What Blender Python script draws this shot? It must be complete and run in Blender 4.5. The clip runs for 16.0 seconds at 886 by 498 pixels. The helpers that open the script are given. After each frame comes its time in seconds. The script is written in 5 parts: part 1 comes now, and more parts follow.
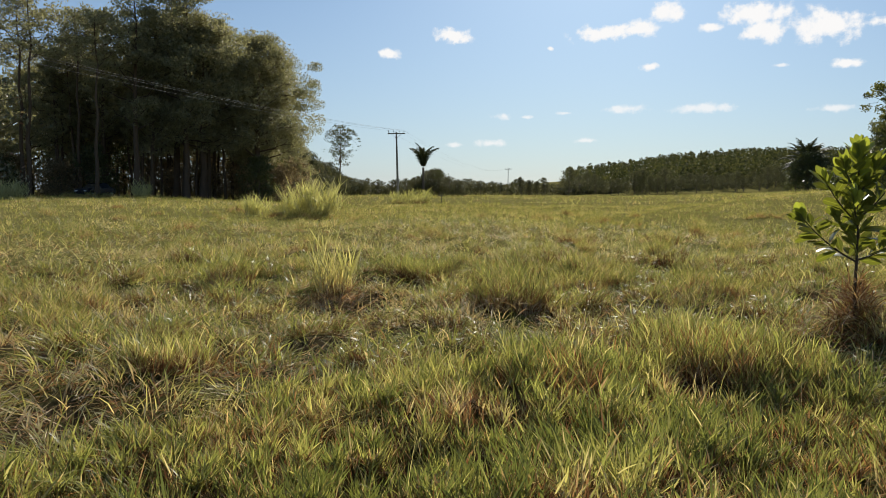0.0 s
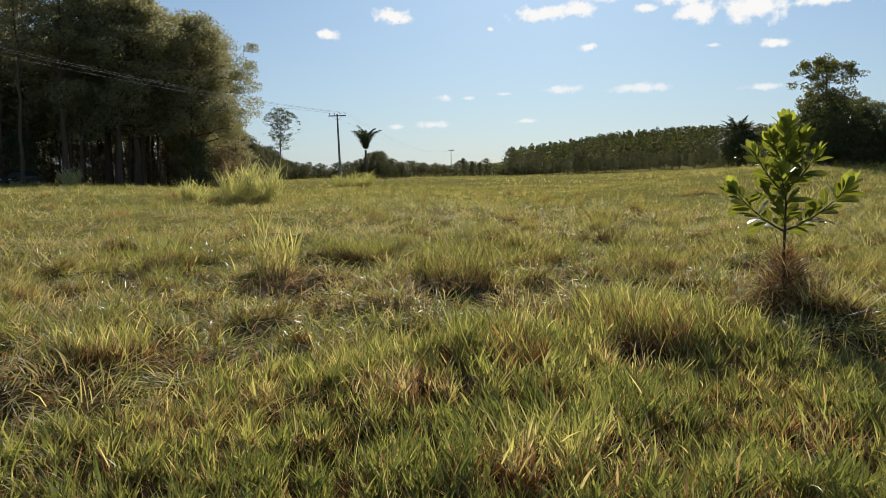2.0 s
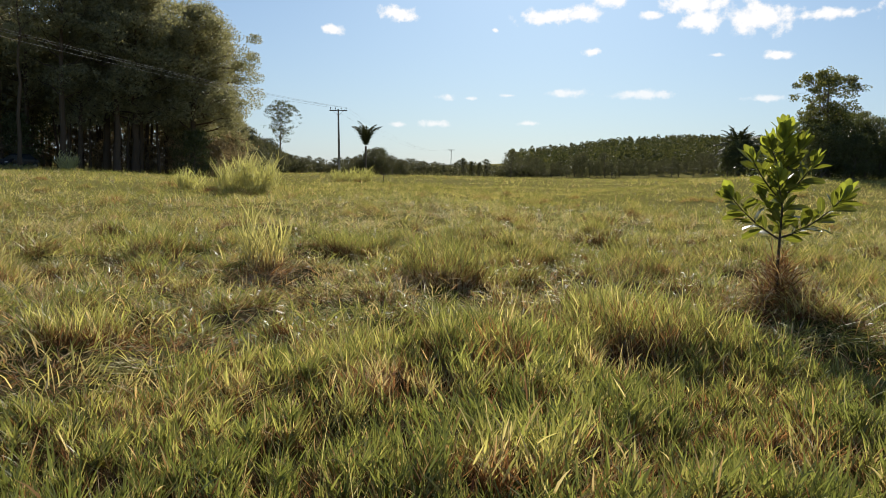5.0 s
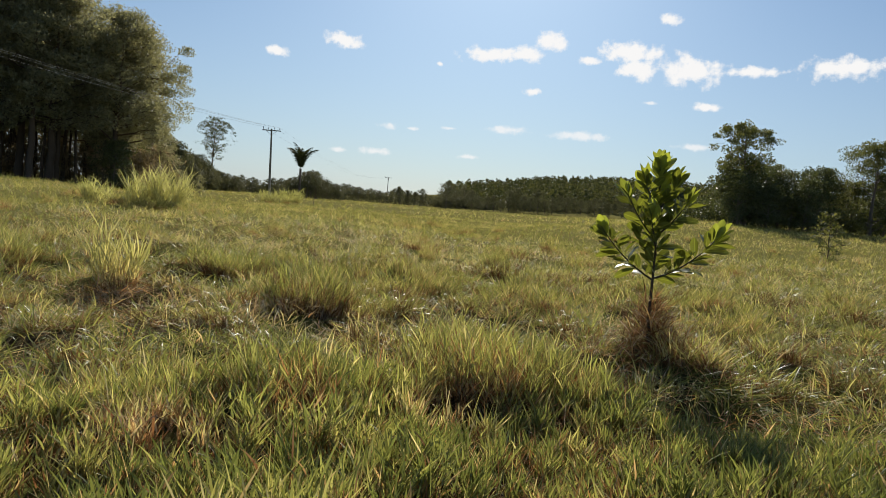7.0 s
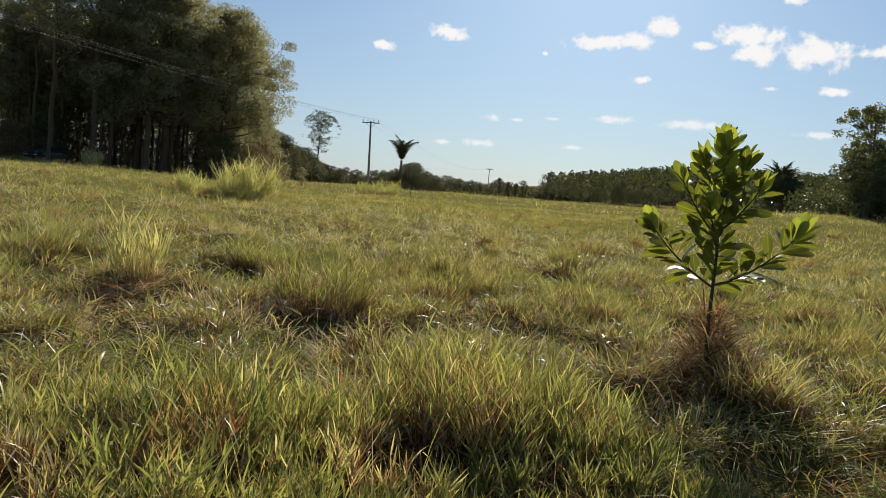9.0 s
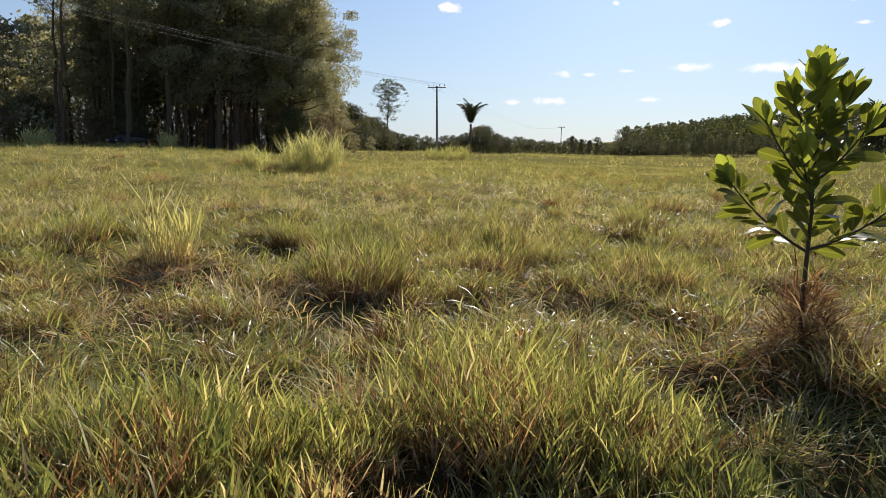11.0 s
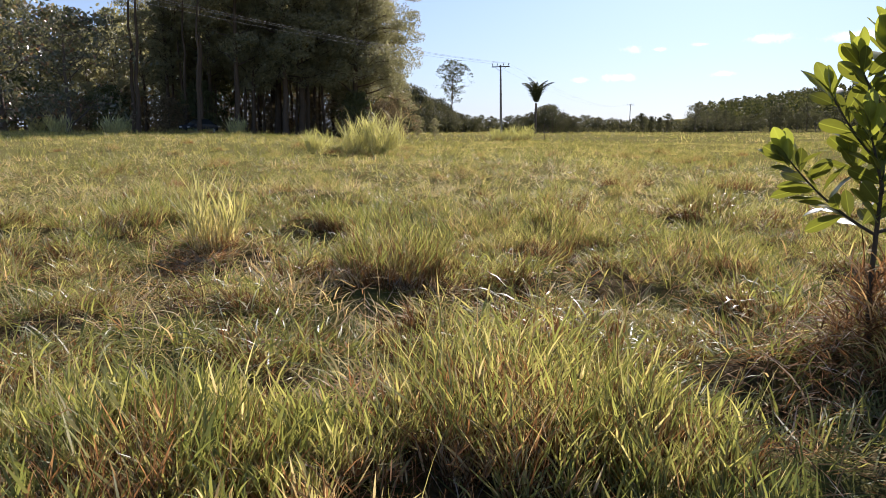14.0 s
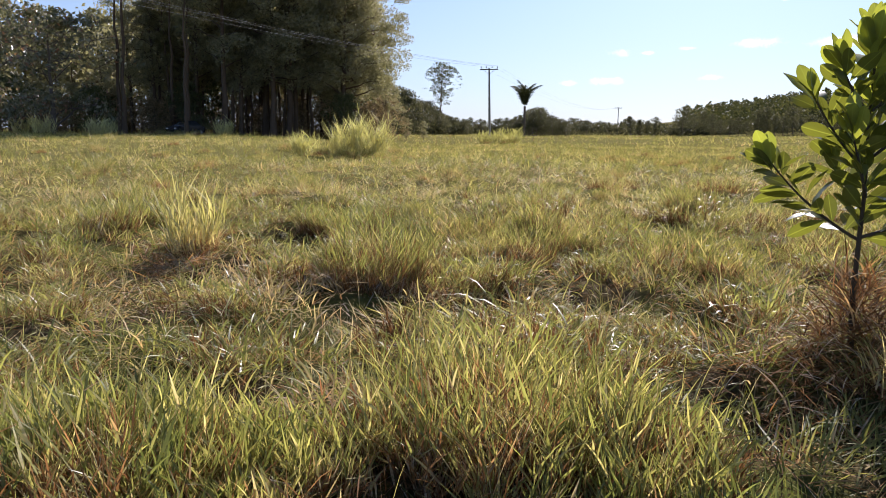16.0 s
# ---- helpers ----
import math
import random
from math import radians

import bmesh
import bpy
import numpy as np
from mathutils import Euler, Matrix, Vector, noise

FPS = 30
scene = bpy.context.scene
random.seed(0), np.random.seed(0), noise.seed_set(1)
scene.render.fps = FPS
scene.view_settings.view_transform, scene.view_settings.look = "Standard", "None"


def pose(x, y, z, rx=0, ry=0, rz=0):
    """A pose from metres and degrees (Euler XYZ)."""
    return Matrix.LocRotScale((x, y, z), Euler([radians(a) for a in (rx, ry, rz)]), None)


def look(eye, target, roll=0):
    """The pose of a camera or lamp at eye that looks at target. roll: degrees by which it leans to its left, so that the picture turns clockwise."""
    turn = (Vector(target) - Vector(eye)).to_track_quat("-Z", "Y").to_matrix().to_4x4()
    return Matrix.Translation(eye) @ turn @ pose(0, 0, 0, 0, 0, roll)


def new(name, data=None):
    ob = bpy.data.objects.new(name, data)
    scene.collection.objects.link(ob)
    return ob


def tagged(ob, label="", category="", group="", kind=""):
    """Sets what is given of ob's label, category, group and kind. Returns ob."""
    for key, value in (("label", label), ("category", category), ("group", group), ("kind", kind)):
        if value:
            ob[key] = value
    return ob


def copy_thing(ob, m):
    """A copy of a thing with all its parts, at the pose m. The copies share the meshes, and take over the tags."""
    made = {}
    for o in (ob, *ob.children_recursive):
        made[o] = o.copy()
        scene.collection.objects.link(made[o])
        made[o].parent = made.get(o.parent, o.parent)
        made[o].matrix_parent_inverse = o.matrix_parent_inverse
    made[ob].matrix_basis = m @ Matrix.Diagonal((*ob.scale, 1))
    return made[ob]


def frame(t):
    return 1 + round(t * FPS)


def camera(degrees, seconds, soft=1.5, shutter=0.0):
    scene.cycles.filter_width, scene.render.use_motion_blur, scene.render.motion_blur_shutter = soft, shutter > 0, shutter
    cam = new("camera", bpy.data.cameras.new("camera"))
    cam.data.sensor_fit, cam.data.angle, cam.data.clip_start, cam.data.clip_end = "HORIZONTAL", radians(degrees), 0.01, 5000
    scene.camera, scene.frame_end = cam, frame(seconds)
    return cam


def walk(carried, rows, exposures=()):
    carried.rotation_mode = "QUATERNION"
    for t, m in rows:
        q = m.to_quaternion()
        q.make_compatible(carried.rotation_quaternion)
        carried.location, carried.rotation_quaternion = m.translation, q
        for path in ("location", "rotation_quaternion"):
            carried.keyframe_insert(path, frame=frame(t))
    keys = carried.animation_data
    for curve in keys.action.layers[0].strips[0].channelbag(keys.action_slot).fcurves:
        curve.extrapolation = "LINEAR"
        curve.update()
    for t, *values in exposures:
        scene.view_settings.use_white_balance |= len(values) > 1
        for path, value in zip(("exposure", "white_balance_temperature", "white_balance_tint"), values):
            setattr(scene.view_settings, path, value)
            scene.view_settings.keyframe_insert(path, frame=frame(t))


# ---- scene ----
cam = camera(65.0, 16.0, 0.4)
PATH = [
    (0, (0.404, -0.962, 1.531), (0.4, 1.03, 1.362), 0.1),
    (0.5, (0.343, -1.009, 1.524), (0.36, 0.988, 1.404), 0.4),
    (1, (0.328, -1.072, 1.504), (0.363, 0.923, 1.356), -0.2),
    (1.5, (0.39, -1.01, 1.501), (0.446, 0.984, 1.348), -2.3),
    (2, (0.423, -0.945, 1.496), (0.576, 1.037, 1.275), -0.9),
    (2.5, (0.423, -0.902, 1.501), (0.611, 1.081, 1.32), 1.8),
    (3, (0.449, -0.909, 1.481), (0.658, 1.07, 1.28), 1.2),
    (3.5, (0.468, -0.91, 1.51), (0.592, 1.078, 1.336), 0.5),
    (4, (0.42, -0.97, 1.46), (0.594, 1.006, 1.205), 2.3),
    (4.2, (0.401, -1.02, 1.457), (0.545, 0.966, 1.261), 1.5),
    (6.3, (1.006, -0.384, 1.378), (1.276, 1.578, 1.104), 2.9),
    (6.5, (1.094, -0.41, 1.376), (1.375, 1.553, 1.117), 5.1),
    (7, (1.425, -0.254, 1.387), (1.769, 1.712, 1.257), 4.6),
    (7.5, (1.679, -0.01, 1.417), (2.052, 1.955, 1.379), 2.8),
    (8, (1.95, 0.126, 1.4), (2.166, 2.111, 1.29), 1.5),
    (8.1, (2.007, 0.143, 1.43), (2.082, 2.141, 1.36), -0.8),
    (8.3, (2.146, 0.197, 1.476), (2.176, 2.184, 1.245), 1.5),
    (8.5, (2.196, 0.288, 1.46), (2.2, 2.281, 1.298), 3.5),
    (9, (2.428, 0.793, 1.42), (2.482, 2.784, 1.243), 4.6),
    (9.2, (2.448, 0.889, 1.418), (2.431, 2.881, 1.24), 3.9),
    (11.3, (2.882, 1.885, 1.416), (2.658, 3.85, 1.121), 0.0),
    (11.5, (2.955, 2.001, 1.422), (2.55, 3.941, 1.157), -0.6),
    (12, (3.071, 2.056, 1.41), (2.728, 3.998, 1.08), -1.8),
    (12.5, (3.03, 2.024, 1.392), (2.712, 3.968, 1.045), -0.3),
    (13, (2.993, 1.945, 1.422), (2.637, 3.886, 1.097), -0.2),
    (13.5, (3.019, 2.026, 1.418), (2.629, 3.954, 1.06), 0.2),
    (14, (3.017, 1.986, 1.404), (2.673, 3.926, 1.059), 0.1),
    (14.5, (3.06, 2.023, 1.381), (2.805, 3.976, 1.032), 0.6),
    (15, (3.096, 2.053, 1.387), (2.883, 4.016, 1.068), 0.3),
    (15.5, (3.066, 2.065, 1.412), (2.706, 4.002, 1.068), 0.0),
    (16, (3.072, 2.098, 1.402), (2.759, 4.044, 1.064), 0.3),
]
walk(cam, [(t, look(eye, target, roll)) for t, eye, target, roll in PATH],
     [(0.0, 0.34, 6500, 10), (2.5, 0.33, 6500, 10), (4.2, 0.39, 6500, 10), (6.5, 0.50, 6500, 12), (7.0, 0.31, 6500, 10), (7.5, 0.20, 6500, 10), (8.5, 0.22, 6500, 10), (9.2, 0.35, 6500, 11), (11.5, 0.60, 6350, 19), (12.0, 0.67, 6250, 22), (12.5, 0.77, 6150, 24), (16.0, 0.81, 6100, 24)])

# ---- world, sun, exposure ----
SUN_AZ, SUN_EL = radians(13), radians(32.5)
world = bpy.data.worlds.new("sky")
scene.world = world
world.use_nodes = True
wt = world.node_tree
wt.nodes.clear()


def wn(kind, **props):
    n = wt.nodes.new(kind)
    for k, v in props.items():
        setattr(n, k, v)
    return n


def wlink(a, b):
    wt.links.new(a, b)


def wmath(op, a, b=None, clamp=False):
    n = wn("ShaderNodeMath", operation=op, use_clamp=clamp)
    for i, v in enumerate((a, b)):
        if v is None:
            continue
        if isinstance(v, (int, float)):
            n.inputs[i].default_value = v
        else:
            wlink(v, n.inputs[i])
    return n.outputs[0]


sky = wn("ShaderNodeTexSky", sky_type="NISHITA", sun_disc=False, sun_elevation=SUN_EL, sun_rotation=SUN_AZ,
         air_density=1.0, dust_density=0.6, ozone_density=2.0)
geo = wn("ShaderNodeTexCoord")
sep = wn("ShaderNodeSeparateXYZ")
wlink(geo.outputs["Generated"], sep.inputs[0])
az = wmath("ARCTAN2", sep.outputs[0], sep.outputs[1])
el = wmath("ARCSINE", sep.outputs[2])
comb = wn("ShaderNodeCombineXYZ")
wlink(az, comb.inputs[0])
wlink(el, comb.inputs[1])
# small billows that ruffle the outlines of the clouds
ruffle = wn("ShaderNodeTexNoise")
ruffle.inputs["Scale"].default_value = 52.0
ruffle.inputs["Detail"].default_value = 6.0
ruffle.inputs["Roughness"].default_value = 0.58
wlink(comb.outputs[0], ruffle.inputs["Vector"])
ruf = wmath("MULTIPLY", wmath("SUBTRACT", ruffle.outputs["Fac"], 0.5), 2.0)
# fair-weather clouds: azimuth, elevation, half width, half height in radians
CLOUDS_HIGH = [
    (0.014, 0.207, 0.029, 0.011), (-0.077, 0.183, 0.015, 0.007), (0.221, 0.205, 0.045, 0.012), (0.266, 0.208, 0.031, 0.012),
    (0.301, 0.228, 0.026, 0.013), (0.410, 0.217, 0.045, 0.016), (0.424, 0.196, 0.032, 0.015), (0.492, 0.196, 0.045, 0.021),
    (0.280, 0.160, 0.012, 0.006), (0.148, 0.188, 0.005, 0.004), (0.356, 0.205, 0.017, 0.006), (0.570, 0.194, 0.039, 0.007),
    (0.676, 0.198, 0.054, 0.014), (0.458, 0.259, 0.015, 0.008), (0.516, 0.148, 0.020, 0.006),
]
CLOUDS_LOW = [
    (0.083, 0.098, 0.015, 0.006), (0.115, 0.096, 0.012, 0.003), (0.256, 0.105, 0.032, 0.006), (0.354, 0.103, 0.040, 0.007),
    (0.069, 0.060, 0.022, 0.006), (0.169, 0.101, 0.014, 0.003), (0.504, 0.096, 0.025, 0.005), (0.197, 0.063, 0.021, 0.004),
    (0.015, 0.058, 0.015, 0.004), (0.442, 0.152, 0.012, 0.003),
]


def cloud_cover(puffs):
    """The cover of a set of clouds: flat below, heaped above."""
    near = None
    for a, e, w, h in puffs:
        d = wn("ShaderNodeVectorMath", operation="SUBTRACT")
        wlink(comb.outputs[0], d.inputs[0])
        d.inputs[1].default_value = (a, e + 0.006, 0)
        s = wn("ShaderNodeVectorMath", operation="MULTIPLY")
        wlink(d.outputs[0], s.inputs[0])
        s.inputs[1].default_value = (1 / w, 1 / h, 0)
        ln = wn("ShaderNodeVectorMath", operation="LENGTH")
        wlink(s.outputs[0], ln.inputs[0])
        near = ln.outputs["Value"] if near is None else wmath("MINIMUM", near, ln.outputs["Value"])
    return near


def falloff(d, soft):
    d = wmath("ADD", d, wmath("MULTIPLY", ruf, 1.3))
    n = wn("ShaderNodeMapRange", interpolation_type="SMOOTHSTEP")
    wlink(d, n.inputs[0])
    n.inputs[1].default_value, n.inputs[2].default_value = 1.12, 1.12 - soft
    n.inputs[3].default_value, n.inputs[4].default_value = 0.0, 1.0
    return n.outputs[0]


cover = wmath("MAXIMUM", falloff(cloud_cover(CLOUDS_HIGH), 0.75), wmath("MULTIPLY", falloff(cloud_cover(CLOUDS_LOW), 0.95), 0.75))
# thin veil of haze: paler towards the horizon
haze = wn("ShaderNodeMapRange")
wlink(el, haze.inputs[0])
haze.inputs[1].default_value, haze.inputs[2].default_value = 0.0, 0.34
haze.inputs[3].default_value, haze.inputs[4].default_value = 0.62, 0.05
hmix = wn("ShaderNodeMix", data_type="RGBA")
wlink(haze.outputs[0], hmix.inputs["Factor"])
stint = wn("ShaderNodeMix", data_type="RGBA", blend_type="MULTIPLY")
stint.inputs["Factor"].default_value = 1.0
wlink(sky.outputs[0], stint.inputs["A"])
stint.inputs["B"].default_value = (0.73, 0.93, 1.08, 1)
wlink(stint.outputs["Result"], hmix.inputs["A"])
hmix.inputs["B"].default_value = (6.1, 7.3, 8.9, 1)
cmix = wn("ShaderNodeMix", data_type="RGBA")
wlink(cover, cmix.inputs["Factor"])
wlink(hmix.outputs["Result"], cmix.inputs["A"])
cmix.inputs["B"].default_value = (12.4, 12.3, 12.2, 1)
bg = wn("ShaderNodeBackground")
wlink(cmix.outputs["Result"], bg.inputs["Color"])
bg.inputs["Strength"].default_value = 0.061
wout = wn("ShaderNodeOutputWorld")
wlink(bg.outputs[0], wout.inputs["Surface"])

sun_data = bpy.data.lights.new("sun", "SUN")
sun_data.energy, sun_data.angle, sun_data.color = 5.0, radians(0.55), (1.0, 0.95, 0.86)
sun = new("sun", sun_data)
sun_way = Vector((math.sin(SUN_AZ) * math.cos(SUN_EL), math.cos(SUN_AZ) * math.cos(SUN_EL), math.sin(SUN_EL)))
sun.matrix_world = look(sun_way * 60, (0, 0, 0))
scene.view_settings.exposure = 0.0


# ---- materials ----
def material(name):
    m = bpy.data.materials.new(name)
    m.use_nodes = True
    m.node_tree.nodes.clear()
    return m, m.node_tree


def node(tree, kind, links=(), **vals):
    """A node; vals set inputs by name, links are (input, socket)."""
    n = tree.nodes.new(kind)
    for k, v in vals.items():
        n.inputs[k.replace("_", " ")].default_value = v
    for k, sock in links:
        tree.links.new(sock, n.inputs[k])
    return n


def ramp(tree, fac, stops):
    r = tree.nodes.new("ShaderNodeValToRGB")
    e = r.color_ramp.elements
    while len(e) < len(stops):
        e.new(0.5)
    for el_, (p, c) in zip(e, stops):
        el_.position, el_.color = p, (*c, 1)
    tree.links.new(fac, r.inputs[0])
    return r.outputs[0]


def mixc(tree, fac, a, b, blend="MIX"):
    n = tree.nodes.new("ShaderNodeMix")
    n.data_type, n.blend_type = "RGBA", blend
    for k, v in (("Factor", fac), ("A", a), ("B", b)):
        if isinstance(v, (int, float)):
            n.inputs[k].default_value = v
        elif isinstance(v, tuple):
            n.inputs[k].default_value = (*v, 1)
        else:
            tree.links.new(v, n.inputs[k])
    return n.outputs["Result"]


def finish(tree, shader):
    o = tree.nodes.new("ShaderNodeOutputMaterial")
    tree.links.new(shader, o.inputs["Surface"])


def noise_fac(tree, scale, detail=4, coord="Object", rough=0.55):
    tc = tree.nodes.new("ShaderNodeTexCoord")
    n = node(tree, "ShaderNodeTexNoise", [("Vector", tc.outputs[coord])], Scale=scale, Detail=detail, Roughness=rough)
    return n.outputs["Fac"]


def leafy(name, stops, trans, through_gain=(1.25, 1.3, 0.7), rough=0.42, spec=0.5, attr="", vein=False):
    """Leaves and blades: glossy above, and light shines through them."""
    m, t = material(name)
    island = t.nodes.new("ShaderNodeNewGeometry").outputs["Random Per Island"]
    if attr:
        a = t.nodes.new("ShaderNodeAttribute")
        a.attribute_name = attr
        fac = a.outputs["Fac"]
    else:
        fac = island
    col = ramp(t, fac, stops)
    if attr:
        col = mixc(t, 1.0, col, mixc(t, island, (0.70, 0.70, 0.67), (1.36, 1.36, 1.34)), "MULTIPLY")
    mott = noise_fac(t, 9.0, 3)
    col = mixc(t, 0.35, col, mixc(t, mott, (0.45, 0.45, 0.4), (1.5, 1.5, 1.5)), "MULTIPLY")
    if vein:
        tc = t.nodes.new("ShaderNodeTexCoord")
        sx = node(t, "ShaderNodeSeparateXYZ", [(0, tc.outputs["Object"])])
        ab = t.nodes.new("ShaderNodeMath")
        ab.operation = "ABSOLUTE"
        t.links.new(sx.outputs[0], ab.inputs[0])
        rib = node(t, "ShaderNodeMapRange", [("Value", ab.outputs[0])])
        rib.inputs[1].default_value, rib.inputs[2].default_value = 0.0, 0.004
        rib.inputs[3].default_value, rib.inputs[4].default_value = 0.55, 0.0
        col = mixc(t, rib.outputs[0], col, (0.30, 0.36, 0.10))
    p = node(t, "ShaderNodeBsdfPrincipled", [("Base Color", col)], Roughness=rough)
    p.inputs["Specular IOR Level"].default_value = spec
    tcol = mixc(t, 1.0, col, through_gain, "MULTIPLY")
    tr = node(t, "ShaderNodeBsdfTranslucent", [("Color", tcol)])
    mx = node(t, "ShaderNodeMixShader", Fac=trans)
    t.links.new(p.outputs[0], mx.inputs[1])
    t.links.new(tr.outputs[0], mx.inputs[2])
    finish(t, mx.outputs[0])
    return m


def solid(name, a, b, scale, rough=0.8, metal=0.0, bump=0.0, bscale=None, stretch=None):
    """A two-toned, grained surface."""
    m, t = material(name)
    tc = t.nodes.new("ShaderNodeTexCoord")
    vec = tc.outputs["Object"]
    if stretch:
        mp = node(t, "ShaderNodeMapping", [("Vector", vec)], Scale=stretch)
        vec = mp.outputs[0]
    n1 = node(t, "ShaderNodeTexNoise", [("Vector", vec)], Scale=scale, Detail=6, Roughness=0.65)
    n2 = node(t, "ShaderNodeTexNoise", [("Vector", vec)], Scale=scale * 0.13, Detail=2)
    f = mixc(t, 0.5, n1.outputs["Color"], n2.outputs["Color"])
    col = ramp(t, f, [(0.3, a), (0.7, b)])
    p = node(t, "ShaderNodeBsdfPrincipled", [("Base Color", col)], Roughness=rough, Metallic=metal)
    if bump:
        bp = node(t, "ShaderNodeBump", [("Height", n1.outputs["Fac"])], Strength=bump, Distance=0.02)
        t.links.new(bp.outputs[0], p.inputs["Normal"])
    finish(t, p.outputs[0])
    return m


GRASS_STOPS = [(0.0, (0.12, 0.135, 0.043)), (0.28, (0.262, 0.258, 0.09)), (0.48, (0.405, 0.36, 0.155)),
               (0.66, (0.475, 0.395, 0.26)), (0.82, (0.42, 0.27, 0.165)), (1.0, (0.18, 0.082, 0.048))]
m_grass = leafy("grass_blades", GRASS_STOPS, 0.39, (1.85, 1.8, 1.06), 0.42, 0.44, "dry")
m_field = leafy("field_grass_blades", GRASS_STOPS, 0.38, (1.8, 1.65, 1.0), 0.55, 0.22, "dry")
m_laid = leafy("laid_grass_blades", GRASS_STOPS, 0.37, (1.82, 1.74, 1.0), 0.55, 0.18, "dry")
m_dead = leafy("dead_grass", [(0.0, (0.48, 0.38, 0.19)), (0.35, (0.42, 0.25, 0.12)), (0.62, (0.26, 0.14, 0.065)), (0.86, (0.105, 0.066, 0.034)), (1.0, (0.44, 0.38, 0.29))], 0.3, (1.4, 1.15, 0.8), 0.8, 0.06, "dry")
m_cane = leafy("tall_grass", [(0.0, (0.17, 0.185, 0.065)), (0.5, (0.34, 0.335, 0.15)), (1.0, (0.47, 0.44, 0.26))], 0.45, (1.45, 1.4, 0.7), 0.4, 0.5, "dry")
m_straw = leafy("straw_blades", [(0.0, (0.26, 0.26, 0.10)), (0.6, (0.42, 0.395, 0.19)), (1.0, (0.56, 0.49, 0.29))], 0.42, (1.52, 1.42, 0.82), 0.5, 0.3, "dry")
m_leaf = leafy("sapling_leaf", [(0.0, (0.07, 0.09, 0.026)), (0.6, (0.11, 0.13, 0.034)), (1.0, (0.17, 0.175, 0.045))], 0.44, (1.8, 1.6, 0.6), 0.33, 0.5, "", True)
m_young = leafy("young_sapling_leaf", [(0.0, (0.18, 0.215, 0.05)), (0.6, (0.235, 0.265, 0.06)), (1.0, (0.30, 0.31, 0.08))], 0.48, (1.75, 1.65, 0.7), 0.36, 0.45, "", True)
m_gum = leafy("eucalyptus_leaves", [(0.0, (0.165, 0.16, 0.10)), (0.5, (0.25, 0.24, 0.15)), (1.0, (0.32, 0.30, 0.19))], 0.5, (1.3, 1.25, 0.8), 0.5, 0.28)
m_broad = leafy("broad_leaves", [(0.0, (0.075, 0.088, 0.036)), (0.5, (0.125, 0.135, 0.056)), (1.0, (0.21, 0.205, 0.095))], 0.4, (1.4, 1.3, 0.6), 0.6, 0.15)
m_large = leafy("large_leaves", [(0.0, (0.09, 0.10, 0.055)), (0.5, (0.16, 0.165, 0.095)), (0.85, (0.27, 0.26, 0.17)), (1.0, (0.28, 0.14, 0.09))], 0.35, (1.3, 1.22, 0.8), 0.28, 0.6)
m_far = leafy("far_leaves", [(0.0, (0.055, 0.068, 0.032)), (0.5, (0.088, 0.102, 0.046)), (1.0, (0.145, 0.15, 0.07))], 0.32, (1.3, 1.25, 0.65), 0.5, 0.25)
m_hill = leafy("hillside_leaves", [(0.0, (0.05, 0.06, 0.028)), (0.5, (0.09, 0.10, 0.044)), (1.0, (0.15, 0.15, 0.066))], 0.3, (1.3, 1.2, 0.7), 0.65, 0.05)
m_under = leafy("understory_leaves", [(0.0, (0.13, 0.102, 0.06)), (0.5, (0.22, 0.17, 0.105)), (1.0, (0.34, 0.265, 0.17))], 0.4, (1.3, 1.2, 0.8), 0.7, 0.15)
m_grey = leafy("grey_green_leaves", [(0.0, (0.055, 0.06, 0.033)), (0.5, (0.09, 0.092, 0.052)), (1.0, (0.14, 0.14, 0.08))], 0.35, (1.3, 1.22, 0.8), 0.6, 0.1)
m_palm = leafy("palm_leaves", [(0.0, (0.035, 0.045, 0.02)), (1.0, (0.085, 0.09, 0.045))], 0.12, (1.2, 1.2, 0.6), 0.65, 0.15)
m_bark = solid("bark", (0.06, 0.045, 0.032), (0.19, 0.15, 0.115), 6, 0.9, 0, 0.6, None, (1, 1, 0.2))
m_gumbark = solid("gum_bark", (0.05, 0.032, 0.018), (0.13, 0.085, 0.05), 4, 0.85, 0, 0.4, None, (1, 1, 0.15))
m_twig = solid("young_stem", (0.03, 0.025, 0.015), (0.085, 0.064, 0.04), 30, 0.9, 0, 0.4, None, (1, 1, 0.3))
m_pole = solid("weathered_pole", (0.16, 0.15, 0.13), (0.30, 0.28, 0.25), 5, 0.9, 0, 0.3, None, (1, 1, 0.1))
m_arm = solid("weathered_timber", (0.07, 0.06, 0.05), (0.16, 0.14, 0.12), 8, 0.9)
m_porcelain = solid("porcelain", (0.10, 0.07, 0.06), (0.16, 0.12, 0.10), 12, 0.25)
m_wire = solid("aluminium_wire", (0.10, 0.10, 0.105), (0.16, 0.16, 0.165), 3, 0.85, 0.0)
m_paint = solid("dark_car_paint", (0.012, 0.014, 0.018), (0.03, 0.034, 0.042), 2, 0.25, 0.3)
m_rubber = solid("rubber", (0.012, 0.012, 0.012), (0.03, 0.03, 0.03), 20, 0.9)
m_rim = solid("wheel_alloy", (0.3, 0.3, 0.31), (0.45, 0.45, 0.46), 6, 0.35, 0.9)
m_lamp = solid("lamp_lens", (0.5, 0.5, 0.5), (0.65, 0.65, 0.63), 10, 0.15)

m_glass, gt = material("car_glass")
finish(gt, node(gt, "ShaderNodeBsdfPrincipled", Base_Color=(0.02, 0.025, 0.03, 1), Roughness=0.06).outputs[0])

